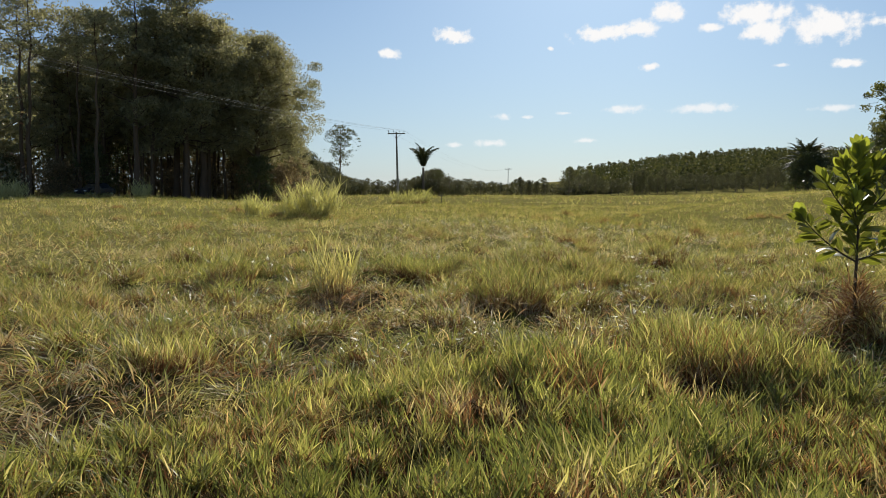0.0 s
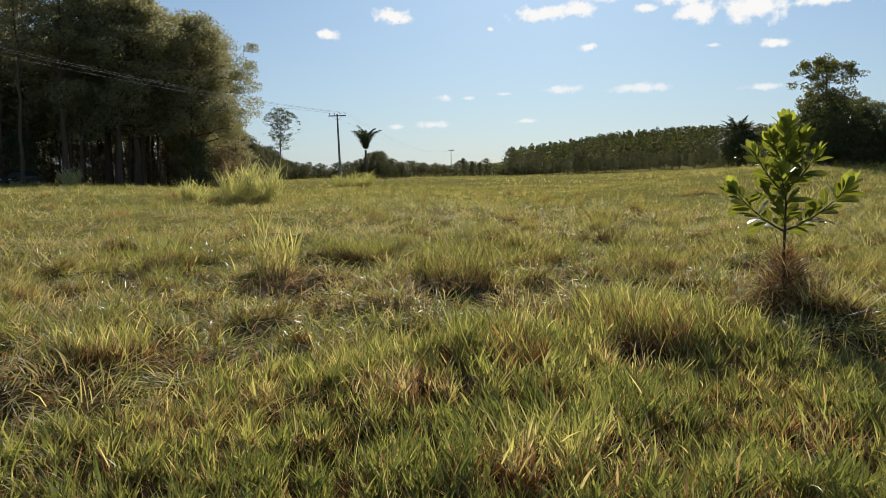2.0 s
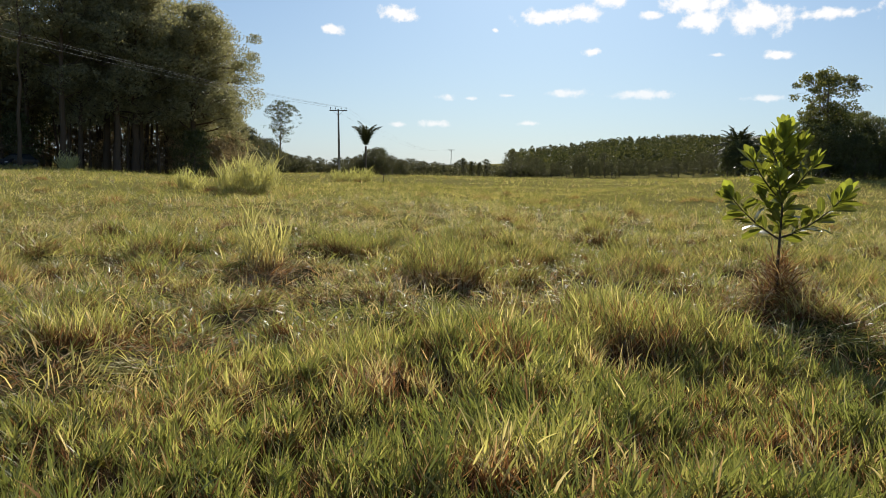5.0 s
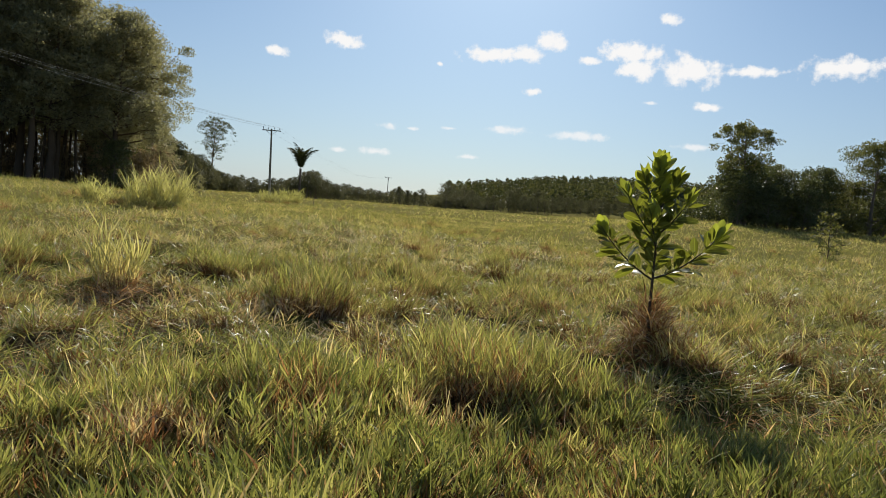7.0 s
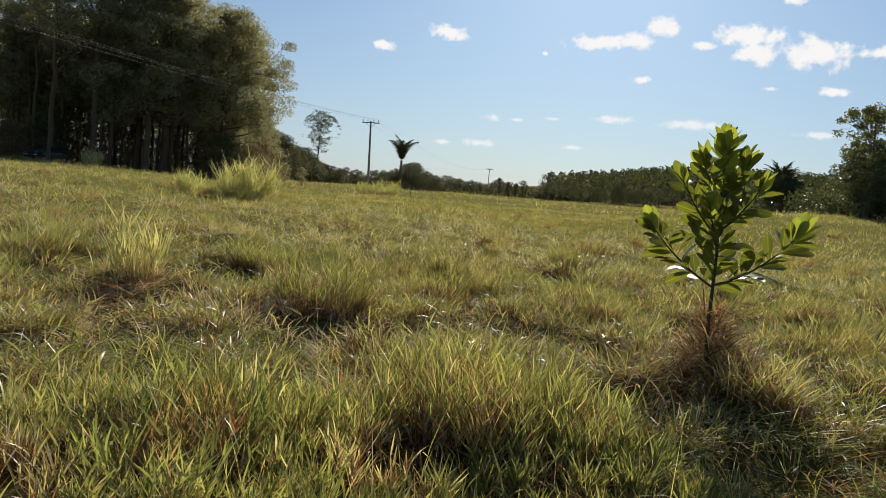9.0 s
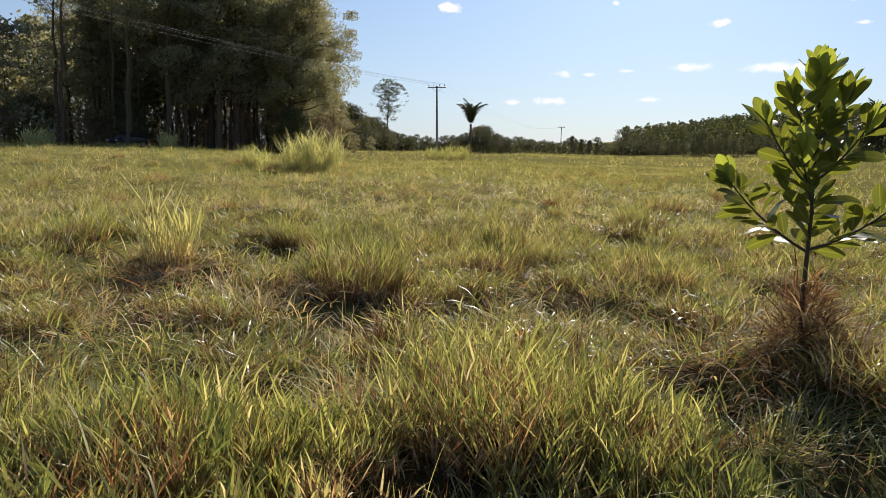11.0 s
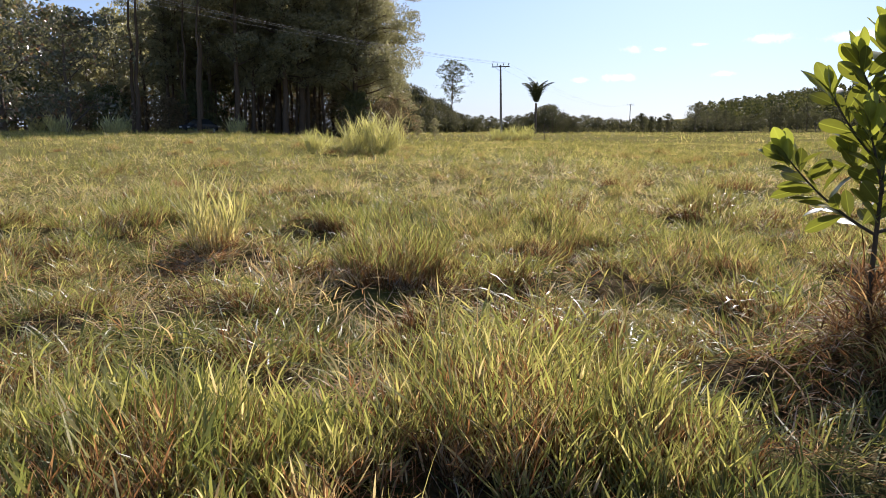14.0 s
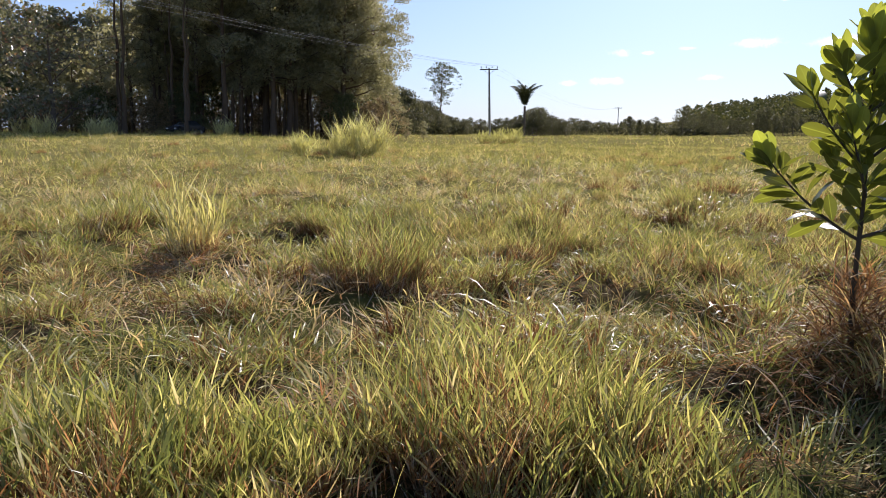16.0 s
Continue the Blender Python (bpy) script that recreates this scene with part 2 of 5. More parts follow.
m_ground, gt = material("pasture_soil")
g1 = noise_fac(gt, 1.1, 6)
g2 = noise_fac(gt, 14.0, 6, "Object", 0.7)
g3 = noise_fac(gt, 0.05, 4)
gc = ramp(gt, g2, [(0.3, (0.03, 0.022, 0.013)), (0.5, (0.07, 0.055, 0.028)), (0.7, (0.17, 0.13, 0.07))])
gc = mixc(gt, ramp(gt, g1, [(0.42, (0, 0, 0)), (0.6, (1, 1, 1))]), gc, mixc(gt, g2, (0.05, 0.06, 0.018), (0.15, 0.15, 0.04)))
gc = mixc(gt, ramp(gt, g3, [(0.45, (0, 0, 0)), (0.65, (0.45, 0.45, 0.45))]), gc, (0.22, 0.20, 0.075))
gpos = gt.nodes.new("ShaderNodeTexCoord")
gdist = node(gt, "ShaderNodeVectorMath", [(0, gpos.outputs["Object"])])
gdist.operation = "LENGTH"
gfar = node(gt, "ShaderNodeMapRange", [("Value", gdist.outputs["Value"])])
gfar.inputs[1].default_value, gfar.inputs[2].default_value = 11.0, 26.0
# beyond the trodden part short grass hides the soil
gc = mixc(gt, gfar.outputs[0], gc, mixc(gt, noise_fac(gt, 5.0, 7, "Object", 0.75), (0.055, 0.05, 0.018), (0.26, 0.23, 0.08)))
gp = node(gt, "ShaderNodeBsdfPrincipled", [("Base Color", gc)], Roughness=0.95)
gp.inputs["Specular IOR Level"].default_value = 0.0
gb = node(gt, "ShaderNodeBump", [("Height", g2)], Strength=0.8, Distance=0.05)
gt.links.new(gb.outputs[0], gp.inputs["Normal"])
finish(gt, gp.outputs[0])


# ---- building helpers ----
rng = np.random.default_rng(7)


def mesh_of(name, verts, faces, mat, dry=None, smooth=False):
    """A mesh from arrays of vertices and of quads or triangles."""
    verts, faces = np.asarray(verts, np.float32), np.asarray(faces, np.int32)
    n, k = faces.shape
    me = bpy.data.meshes.new(name)
    me.vertices.add(len(verts))
    me.vertices.foreach_set("co", verts.ravel())
    me.loops.add(n * k)
    me.loops.foreach_set("vertex_index", faces.ravel())
    me.polygons.add(n)
    me.polygons.foreach_set("loop_start", np.arange(n, dtype=np.int32) * k)
    if dry is not None:
        at = me.attributes.new("dry", "FLOAT", "POINT")
        at.data.foreach_set("value", np.asarray(dry, np.float32))
    me.update(calc_edges=True)
    if smooth:
        me.polygons.foreach_set("use_smooth", np.ones(n, bool))
    me.materials.append(mat)
    return me


def join(pieces):
    """Joins (verts, faces) pairs into one pair."""
    vs, fs, k = [], [], 0
    for v, f in pieces:
        vs.append(v)
        fs.append(np.asarray(f) + k)
        k += len(v)
    return np.concatenate(vs), np.concatenate(fs)


def thing(name, at, label, category, group="", kind=""):
    ob = new(name)
    ob.location = at
    ob.empty_display_size = 0.1
    return tagged(ob, label, category, group, kind)


def part_mesh(name, me, parent, label=""):
    ob = new(name, me)
    ob.parent = parent
    return tagged(ob, label) if label else ob


def part(name, bm, mat, parent, label=""):
    me = bpy.data.meshes.new(name)
    bm.to_mesh(me)
    bm.free()
    me.materials.append(mat)
    return part_mesh(name, me, parent, label)


def vnoise(x, y, seed=0):
    """Smooth noise from 0 to 1 on a grid of unit step."""
    xi, yi = np.floor(x).astype(np.int64), np.floor(y).astype(np.int64)
    u, v = x - xi, y - yi
    u, v = u * u * (3 - 2 * u), v * v * (3 - 2 * v)

    def h(a, b):
        k = (a * 374761393 + b * 668265263 + seed * 974634777) & 0x7FFFFFFF
        k = ((k ^ (k >> 13)) * 1274126177) & 0x7FFFFFFF
        return ((k ^ (k >> 16)) & 0xFFFF) / 65535.0

    a = h(xi, yi) * (1 - u) + h(xi + 1, yi) * u
    b = h(xi, yi + 1) * (1 - u) + h(xi + 1, yi + 1) * u
    return a * (1 - v) + b * v


def fbm(x, y, seed=0, octaves=3):
    total, amp, norm = 0, 1.0, 0
    for o in range(octaves):
        total, norm = total + amp * vnoise(x * 2**o, y * 2**o, seed + 31 * o), norm + amp
        amp *= 0.5
    return total / norm


def sstep(a, b, x):
    t = np.clip((x - a) / (b - a), 0, 1)
    return t * t * (3 - 2 * t)


# humps of matted grass: x, y, radius, height; the dip at (4.6, 4.85) and the hump at (5.05, 5.75) are added to deepen
# the sapling's shadow
HUMPS = [(4.05, 5.75, 0.35, -0.14), (4.6, 4.85, 0.45, -0.12), (5.05, 5.75, 0.4, 0.12), (1.25, 8.85, 0.5, 0.29), (-1.4, 10.3, 0.5, 0.18), (4.9, 6.65, 0.55, 0.26), (-3.5, 11.6, 0.6, 0.24), (-0.6, 8.5, 0.8, -0.14), (-0.1, 11.6, 0.7, 0.17), (-0.9, 11.9, 0.5, 0.10),
         (2.85, 5.45, 0.7, 0.07), (1.3, 4.8, 0.6, 0.06), (5.3, 14.3, 0.9, 0.22), (2.9, 11.9, 0.6, 0.18), (-2.3, 6.6, 0.6, 0.15), (7.2, 11.7, 0.6, 0.21),
         (-5.0, 15.3, 0.8, 0.24), (0.9, 14.5, 0.8, 0.21), (-2.0, 16.5, 0.9, 0.21), (3.6, 17.5, 1.0, 0.24), (9.5, 16.0, 0.9, 0.21), (6.8, 20.0, 1.0, 0.24), (-7.5, 20.0, 1.0, 0.24)]


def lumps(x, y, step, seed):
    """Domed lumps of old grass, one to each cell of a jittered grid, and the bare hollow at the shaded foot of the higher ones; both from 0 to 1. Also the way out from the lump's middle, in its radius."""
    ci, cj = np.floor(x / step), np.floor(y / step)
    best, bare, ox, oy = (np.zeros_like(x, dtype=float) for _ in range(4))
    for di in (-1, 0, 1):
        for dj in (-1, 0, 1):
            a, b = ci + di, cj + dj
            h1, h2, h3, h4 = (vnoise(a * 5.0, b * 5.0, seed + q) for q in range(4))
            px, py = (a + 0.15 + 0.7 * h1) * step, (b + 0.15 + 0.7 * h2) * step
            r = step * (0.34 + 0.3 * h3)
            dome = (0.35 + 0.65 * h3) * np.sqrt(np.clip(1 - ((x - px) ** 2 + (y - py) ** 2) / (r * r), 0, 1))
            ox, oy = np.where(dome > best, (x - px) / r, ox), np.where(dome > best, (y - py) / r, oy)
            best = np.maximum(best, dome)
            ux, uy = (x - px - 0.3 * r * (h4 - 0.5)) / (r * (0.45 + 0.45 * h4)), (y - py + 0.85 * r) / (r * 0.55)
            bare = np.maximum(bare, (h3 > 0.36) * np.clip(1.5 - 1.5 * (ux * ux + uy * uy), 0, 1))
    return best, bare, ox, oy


# the larger pits under overhanging tussocks, their shade toned into the litter: x, y, half width, half depth
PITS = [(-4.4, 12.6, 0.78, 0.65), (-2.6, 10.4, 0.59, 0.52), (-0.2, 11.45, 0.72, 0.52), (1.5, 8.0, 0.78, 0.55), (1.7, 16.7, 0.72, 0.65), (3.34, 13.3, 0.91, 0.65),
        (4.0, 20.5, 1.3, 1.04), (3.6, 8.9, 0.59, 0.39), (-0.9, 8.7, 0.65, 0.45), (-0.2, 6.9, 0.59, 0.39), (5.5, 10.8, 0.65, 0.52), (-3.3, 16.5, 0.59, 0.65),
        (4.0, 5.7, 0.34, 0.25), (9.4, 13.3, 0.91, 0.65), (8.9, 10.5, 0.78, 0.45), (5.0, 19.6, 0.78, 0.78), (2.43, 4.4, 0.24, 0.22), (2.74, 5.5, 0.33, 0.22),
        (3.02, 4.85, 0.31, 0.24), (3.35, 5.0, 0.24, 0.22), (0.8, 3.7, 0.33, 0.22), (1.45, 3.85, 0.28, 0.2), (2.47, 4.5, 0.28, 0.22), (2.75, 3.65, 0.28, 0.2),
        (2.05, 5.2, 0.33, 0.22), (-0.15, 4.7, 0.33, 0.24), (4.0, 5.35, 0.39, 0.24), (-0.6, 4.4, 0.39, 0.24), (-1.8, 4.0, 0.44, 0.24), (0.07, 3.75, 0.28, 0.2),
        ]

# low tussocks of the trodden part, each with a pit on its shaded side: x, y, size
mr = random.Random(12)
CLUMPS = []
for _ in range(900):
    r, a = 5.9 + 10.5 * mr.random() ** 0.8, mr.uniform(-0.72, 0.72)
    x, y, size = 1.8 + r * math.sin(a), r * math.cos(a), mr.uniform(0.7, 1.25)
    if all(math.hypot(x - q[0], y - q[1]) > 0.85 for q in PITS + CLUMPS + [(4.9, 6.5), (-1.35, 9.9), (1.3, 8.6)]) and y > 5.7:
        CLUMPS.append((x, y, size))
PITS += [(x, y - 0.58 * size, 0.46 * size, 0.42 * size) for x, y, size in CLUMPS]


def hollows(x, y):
    """How bare the ground is at the foot of the lumps; litter also takes it as its mask of painted shade."""
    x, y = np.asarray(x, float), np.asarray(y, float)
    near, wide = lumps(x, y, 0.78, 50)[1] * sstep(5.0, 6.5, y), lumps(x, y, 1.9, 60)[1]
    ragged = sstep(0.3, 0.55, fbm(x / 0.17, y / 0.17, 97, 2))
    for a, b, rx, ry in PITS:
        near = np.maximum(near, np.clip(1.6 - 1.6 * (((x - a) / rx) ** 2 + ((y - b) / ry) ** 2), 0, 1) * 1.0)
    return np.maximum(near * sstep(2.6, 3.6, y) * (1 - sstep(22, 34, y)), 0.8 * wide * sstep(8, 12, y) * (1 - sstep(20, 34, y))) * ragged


def relief(x, y):
    """The small ups and downs of trodden tussock land."""
    x, y = np.asarray(x, float), np.asarray(y, float)
    z = 0.26 * (fbm(x / 1.35, y / 1.35, 3) - 0.5) + 0.10 * (vnoise(x / 0.42, y / 0.42, 8) - 0.5)
    z = z + (0.17 + 0.12 * sstep(8.0, 11.0, y)) * (lumps(x, y, 0.78, 50)[0] - 0.42) * sstep(4.5, 6.5, y) + 0.20 * (lumps(x, y, 1.9, 60)[0] - 0.42) * sstep(8, 12, y)
    for a, b, r, h in HUMPS:
        z = z + h * np.exp(-((x - a) ** 2 + (y - b) ** 2) / (r * r))
    return z


def height(x, y):
    """The lie of the land."""
    x, y = np.asarray(x, float), np.asarray(y, float)
    d = np.hypot(x - 1.8, y)
    z = -0.18 + relief(x, y) / (1 + (d / 30) ** 2) + 0.5 * (fbm(x / 14, y / 14, 5, 2) - 0.5) * sstep(6, 30, d)
    # the field rises towards the woods on both sides
    side = x / np.maximum(y, 1.0)
    z = z + 0.85 * sstep(0.1, 0.45, -side) * sstep(12, 58, y) + 1.8 * sstep(0.25, 0.65, side) * sstep(25, 60, y)
    z = z + 11.5 * sstep(200, 340, y) * sstep(20, 140, x)
    return z


def tube(points, radii, sides=7):
    """A tapering limb along points."""
    pts = np.asarray(points, float)
    d = np.gradient(pts, axis=0)
    d /= np.linalg.norm(d, axis=1)[:, None] + 1e-9
    ref = np.where(np.abs(d[:, 2:3]) > 0.9, [[1.0, 0, 0]], [[0, 0, 1.0]])
    s1 = np.cross(d, ref)
    s1 /= np.linalg.norm(s1, axis=1)[:, None]
    s2 = np.cross(d, s1)
    a = np.linspace(0, 2 * np.pi, sides, endpoint=False)
    v = pts[:, None] + np.asarray(radii)[:, None, None] * (np.cos(a)[None, :, None] * s1[:, None] + np.sin(a)[None, :, None] * s2[:, None])
    k = np.arange(len(pts) * sides).reshape(len(pts), sides)
    n = np.roll(k, -1, 1)
    f = np.stack([k[:-1].ravel(), n[:-1].ravel(), n[1:].ravel(), k[1:].ravel()], 1)
    return v.reshape(-1, 3), f


def limb(a, b, r0, r1, sag=0.0, wob=0.05, n=6, sides=5):
    s = np.linspace(0, 1, n)[:, None]
    ln = np.linalg.norm(np.subtract(b, a))
    p = np.asarray(a) * (1 - s) + np.asarray(b) * s + rng.normal(0, wob * ln, (n, 3)) * np.sin(np.pi * s)
    p[:, 2] += sag * ln * np.sin(np.pi * s[:, 0])
    return p, np.linspace(r0, r1, n), sides


# ---- ground ----
u = np.linspace(-1, 1, 221)
gx = 1.8 + 2600 * np.sinh(7.6 * u) / np.sinh(7.6)
gy = 6.0 + 2600 * np.sinh(7.6 * u) / np.sinh(7.6)
X, Y = np.meshgrid(gx, gy)
gv = np.stack([X.ravel(), Y.ravel(), height(X.ravel(), Y.ravel())], 1)
idx = np.arange(221 * 221).reshape(221, 221)
gf = np.stack([idx[:-1, :-1].ravel(), idx[:-1, 1:].ravel(), idx[1:, 1:].ravel(), idx[1:, :-1].ravel()], 1)
tagged(new("ground", mesh_of("ground", gv, gf, m_ground, smooth=True)), "uneven pasture soil under matted grass and straw", "ground", kind="structure")


# ---- grass ----
def blades(base, heading, length, width, lean, curl, twist, segs):
    """Ribbons that rise from base, lean by lean and bend over by curl (radians)."""
    n = len(base)
    s = np.linspace(0, 1, segs + 1)
    rows = np.empty((n, segs + 1, 2, 3), np.float32)
    ch, sh = np.cos(heading), np.sin(heading)
    side = np.stack([-np.sin(heading + twist), np.cos(heading + twist), 0.35 * np.sin(2 * twist)], 1)
    p = base.astype(float).copy()
    for i in range(segs + 1):
        taper = (1 - s[i] ** 1.8) * (0.65 + 0.35 * min(1, s[i] * 3))
        w = (0.5 * width * max(taper, 0.03))[:, None] * side
        rows[:, i, 0], rows[:, i, 1] = p - w, p + w
        th = lean + curl * (s[i] + 0.5 / segs)
        st = length / segs
        p = p + np.stack([np.sin(th) * ch * st, np.sin(th) * sh * st, np.cos(th) * st], 1)
    verts = rows.reshape(-1, 3)
    k = np.arange(n)[:, None] * 2 * (segs + 1) + 2 * np.arange(segs)[None, :]
    k = k.ravel()
    return verts, np.stack([k, k + 1, k + 3, k + 2], 1)


# patches of dead grass: x, y, radius, dryness; the one at (4.6, 4.9) paints in the sapling's shadow
DEAD = [(2.75, 4.8, 0.3, 0.5), (1.35, 4.1, 0.28, 0.3), (-1.0, 8.8, 0.9, 0.85), (-0.3, 7.3, 0.6, 0.7), (1.1, 7.6, 0.6, 0.75), (0.8, 7.1, 0.9, 0.3), (-0.9, 7.7, 0.9, 0.55), (-2.5, 4.4, 0.7, 0.4), (4.6, 4.9, 0.6, 0.6), (0.3, 9.0, 0.8, 0.35), (2.6, 7.2, 0.8, 0.25), (3.2, 4.1, 0.5, 0.3), (0.3, 3.9, 0.5, 0.25), (4.9, 6.4, 0.9, 0.35), (1.4, 8.0, 0.6, 0.35), (-3.2, 8.4, 1.2, 0.35),
        (6.2, 9.0, 1.2, 0.3), (-1.3, 9.8, 0.7, 0.45), (4.0, 8.6, 0.9, 0.3), (-4.6, 6.2, 1.3, 0.4)]


# dark hollows between tussocks, shade put into thinned, browned grass: x, y, radius
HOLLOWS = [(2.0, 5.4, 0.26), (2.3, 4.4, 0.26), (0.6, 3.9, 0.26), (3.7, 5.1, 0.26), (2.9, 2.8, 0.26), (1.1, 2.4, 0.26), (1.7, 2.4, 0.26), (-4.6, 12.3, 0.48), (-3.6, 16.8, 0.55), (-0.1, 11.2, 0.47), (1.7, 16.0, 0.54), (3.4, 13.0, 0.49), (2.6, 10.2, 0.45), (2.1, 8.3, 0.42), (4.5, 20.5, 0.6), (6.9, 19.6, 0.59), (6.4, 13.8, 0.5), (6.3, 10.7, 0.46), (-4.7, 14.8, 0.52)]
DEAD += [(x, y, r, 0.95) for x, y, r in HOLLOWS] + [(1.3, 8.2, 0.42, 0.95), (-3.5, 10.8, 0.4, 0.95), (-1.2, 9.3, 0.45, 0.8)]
# trodden patches where the grass lies flat: x, y, radius
FLAT = [(-0.7, 7.4, 1.7), (1.2, 7.3, 0.9), (-3.2, 7.0, 1.7), (3.4, 8.2, 1.2), (0.1, 9.7, 0.7), (-2.7, 9.7, 0.9), (5.8, 8.8, 1.2), (3.3, 6.7, 0.6), (0.5, 5.8, 0.7), (-4.5, 10.5, 1.0)]


def flattened(x, y):
    f = 0
    for a, b, r in FLAT:
        f = f + np.exp(-(((x - a) ** 2 + (y - b) ** 2) / (r * r)) ** 1.5)
    return np.clip(f, 0, 1) * sstep(0.2, 0.5, fbm(x / 0.8, y / 0.8, 83, 2) + 0.12)


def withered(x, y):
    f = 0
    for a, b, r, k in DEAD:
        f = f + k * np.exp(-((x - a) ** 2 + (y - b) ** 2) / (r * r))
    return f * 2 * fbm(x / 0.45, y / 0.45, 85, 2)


def dryness(x, y, rnd):
    d = 0.9 * (fbm(x / 2.3, y / 2.3, 11) - 0.5) + 0.30 * (fbm(x / 0.5, y / 0.5, 12, 2) - 0.5)
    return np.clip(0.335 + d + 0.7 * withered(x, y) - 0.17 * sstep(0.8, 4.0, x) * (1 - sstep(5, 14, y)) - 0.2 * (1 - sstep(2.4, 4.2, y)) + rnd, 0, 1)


def tillers(base, heading, mat, dr, tall, leaf_len, leaf_w, nleaf, segs=3, droop=0.0, wild=1.0):
    """Grass shoots: a thin stem each, with leaf blades that leave it on alternate sides. mat: 0 upright to 1 laid flat."""
    n = len(base)
    lean = 0.03 + 0.28 * rng.random(n) + 1.25 * mat
    curl = rng.uniform(0.0, 0.5, n) + 0.35 * mat
    v1, f1 = blades(base, heading, tall, np.full(n, 0.0045), lean, curl, rng.normal(0, 1, n), 2)
    # stems are dry at the foot, toned darker there for shade too
    d1 = np.clip(np.repeat(dr, 6) + np.tile(np.repeat([0.85, 0.5, 0.05], 2), n), 0, 1)
    rp = lambda a: np.repeat(a, nleaf, axis=0)
    s = np.tile((np.arange(nleaf) + 0.6) / nleaf, n) * rng.uniform(0.75, 1.05, n * nleaf)
    h, ln, cu, tl = rp(heading), rp(lean), rp(curl), rp(tall)
    th = ln + 0.5 * cu * s
    p = rp(base) + (s * tl)[:, None] * np.stack([np.sin(th) * np.cos(h), np.sin(th) * np.sin(h), np.cos(th)], 1)
    side = np.where(np.tile(np.arange(nleaf), n) % 2, 1.0, -1.0)
    lh = h + side * rng.uniform(0.5, 2.2, n * nleaf) + rng.normal(0, 0.4, n * nleaf)
    lh = np.where(rng.random(n * nleaf) < 0.6 * rp(mat), h + rng.normal(0, 0.4, n * nleaf), lh)
    llean = np.clip((0.55 + 0.38 * rp(mat)) * (ln + cu * s) + rng.uniform(0.02, 0.5, n * nleaf) * wild * (1 - 0.5 * rp(mat)), 0.02, 1.7)
    lcurl = rng.uniform(0.0, 1.0, n * nleaf) ** 2.2 * 1.1 * wild + droop * rng.random(n * nleaf)
    llen = leaf_len * rng.uniform(0.55, 1.25, n * nleaf)
    v2, f2 = blades(p, lh, llen, rng.uniform(*leaf_w, n * nleaf), llean, lcurl, rng.normal(0, 0.9, n * nleaf), segs)
    # lower leaves wither first; browned further to put in the shade low in a tussock
    ld = np.clip(rp(dr) + 2.1 * np.maximum(0, 0.46 - s) - 0.06 * s + rng.normal(0, 0.09, n * nleaf), 0, 1)
    d2 = np.clip(np.repeat(ld, 2 * (segs + 1)) + np.tile(np.repeat(np.linspace(0.06, -0.04, segs + 1), 2), n * nleaf), 0, 1)
    v, f = join([(v1, f1), (v2, f2)])
    return v, f, np.concatenate([d1, d2])


def gaps(x, y):
    """Gaps between the bunches, through which the thatch shows; they widen with the distance at which the bunches do."""
    near, far = fbm(x / 0.24, y / 0.24, 131, 2), fbm(x / 0.55, y / 0.55, 133, 2)
    k = sstep(13, 22, y)
    return 1 - sstep(0.40, 0.50, near * (1 - k) + far * k)


def scatter(r0, r1, spread, count, hollow, gap=0.0, bare=0.97):
    """Places between two distances from the middle of the path; hollow: how much barer the hollows are than the tussocks' tops."""
    r = np.sqrt(rng.uniform(r0 * r0, r1 * r1, count))
    a = rng.uniform(*(spread if isinstance(spread, tuple) else (-spread, spread)), count)
    x, y = 1.8 + r * np.sin(a), 0.2 + r * np.cos(a)
    keep = rng.random(count) > hollow * (1 - sstep(-0.07, 0.05, relief(x, y) + 0.05 * (fbm(x / 0.3, y / 0.3, 77, 2) - 0.5)))
    keep &= rng.random(count) > gap * (1 - sstep(0.43, 0.54, fbm(x / 0.42, y / 0.42, 78, 2)))
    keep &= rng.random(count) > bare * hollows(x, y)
    return x[keep], y[keep]


def litter(name, r0, r1, count, long, wide, dark, label, lie=1.25):
    """Dead blades that lie criss-cross on the soil, brown, grey and straw; shade is toned into them in pits and gaps.
    """
    x, y = scatter(r0, r1, 1.15, count, 0.0, bare=0.0)
    n = len(x)
    hue = fbm(x / 0.7, y / 0.7, 91, 3)
    rust = np.clip(1.2 * withered(x, y), 0, 0.75)
    dr = np.clip(0.5 + 1.6 * (hue - 0.5) + rng.normal(0, 0.14, n) + dark, 0, 1) * (1 - rust) + rust * (0.36 + rng.normal(0, 0.1, n))
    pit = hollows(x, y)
    # pits and gaps push the tone darker, shade put into the colour
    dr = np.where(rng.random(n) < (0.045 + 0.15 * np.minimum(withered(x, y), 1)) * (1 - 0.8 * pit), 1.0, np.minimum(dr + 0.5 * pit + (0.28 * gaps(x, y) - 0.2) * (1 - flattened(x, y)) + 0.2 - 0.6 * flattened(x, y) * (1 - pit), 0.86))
    lean = np.clip(rng.normal(lie, 0.32, n), 0.05, 1.6)
    z = height(x, y) + rng.random(n) ** 2 * (0.04 + 0.22 * withered(x, y))
    v, fc = blades(np.stack([x, y, z], 1), rng.uniform(0, 6.283, n), rng.uniform(*long, n), rng.uniform(*wide, n), lean, rng.uniform(0.0, 0.5, n), rng.normal(0, 0.9, n), 2)
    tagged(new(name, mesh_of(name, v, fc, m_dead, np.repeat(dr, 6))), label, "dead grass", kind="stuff")


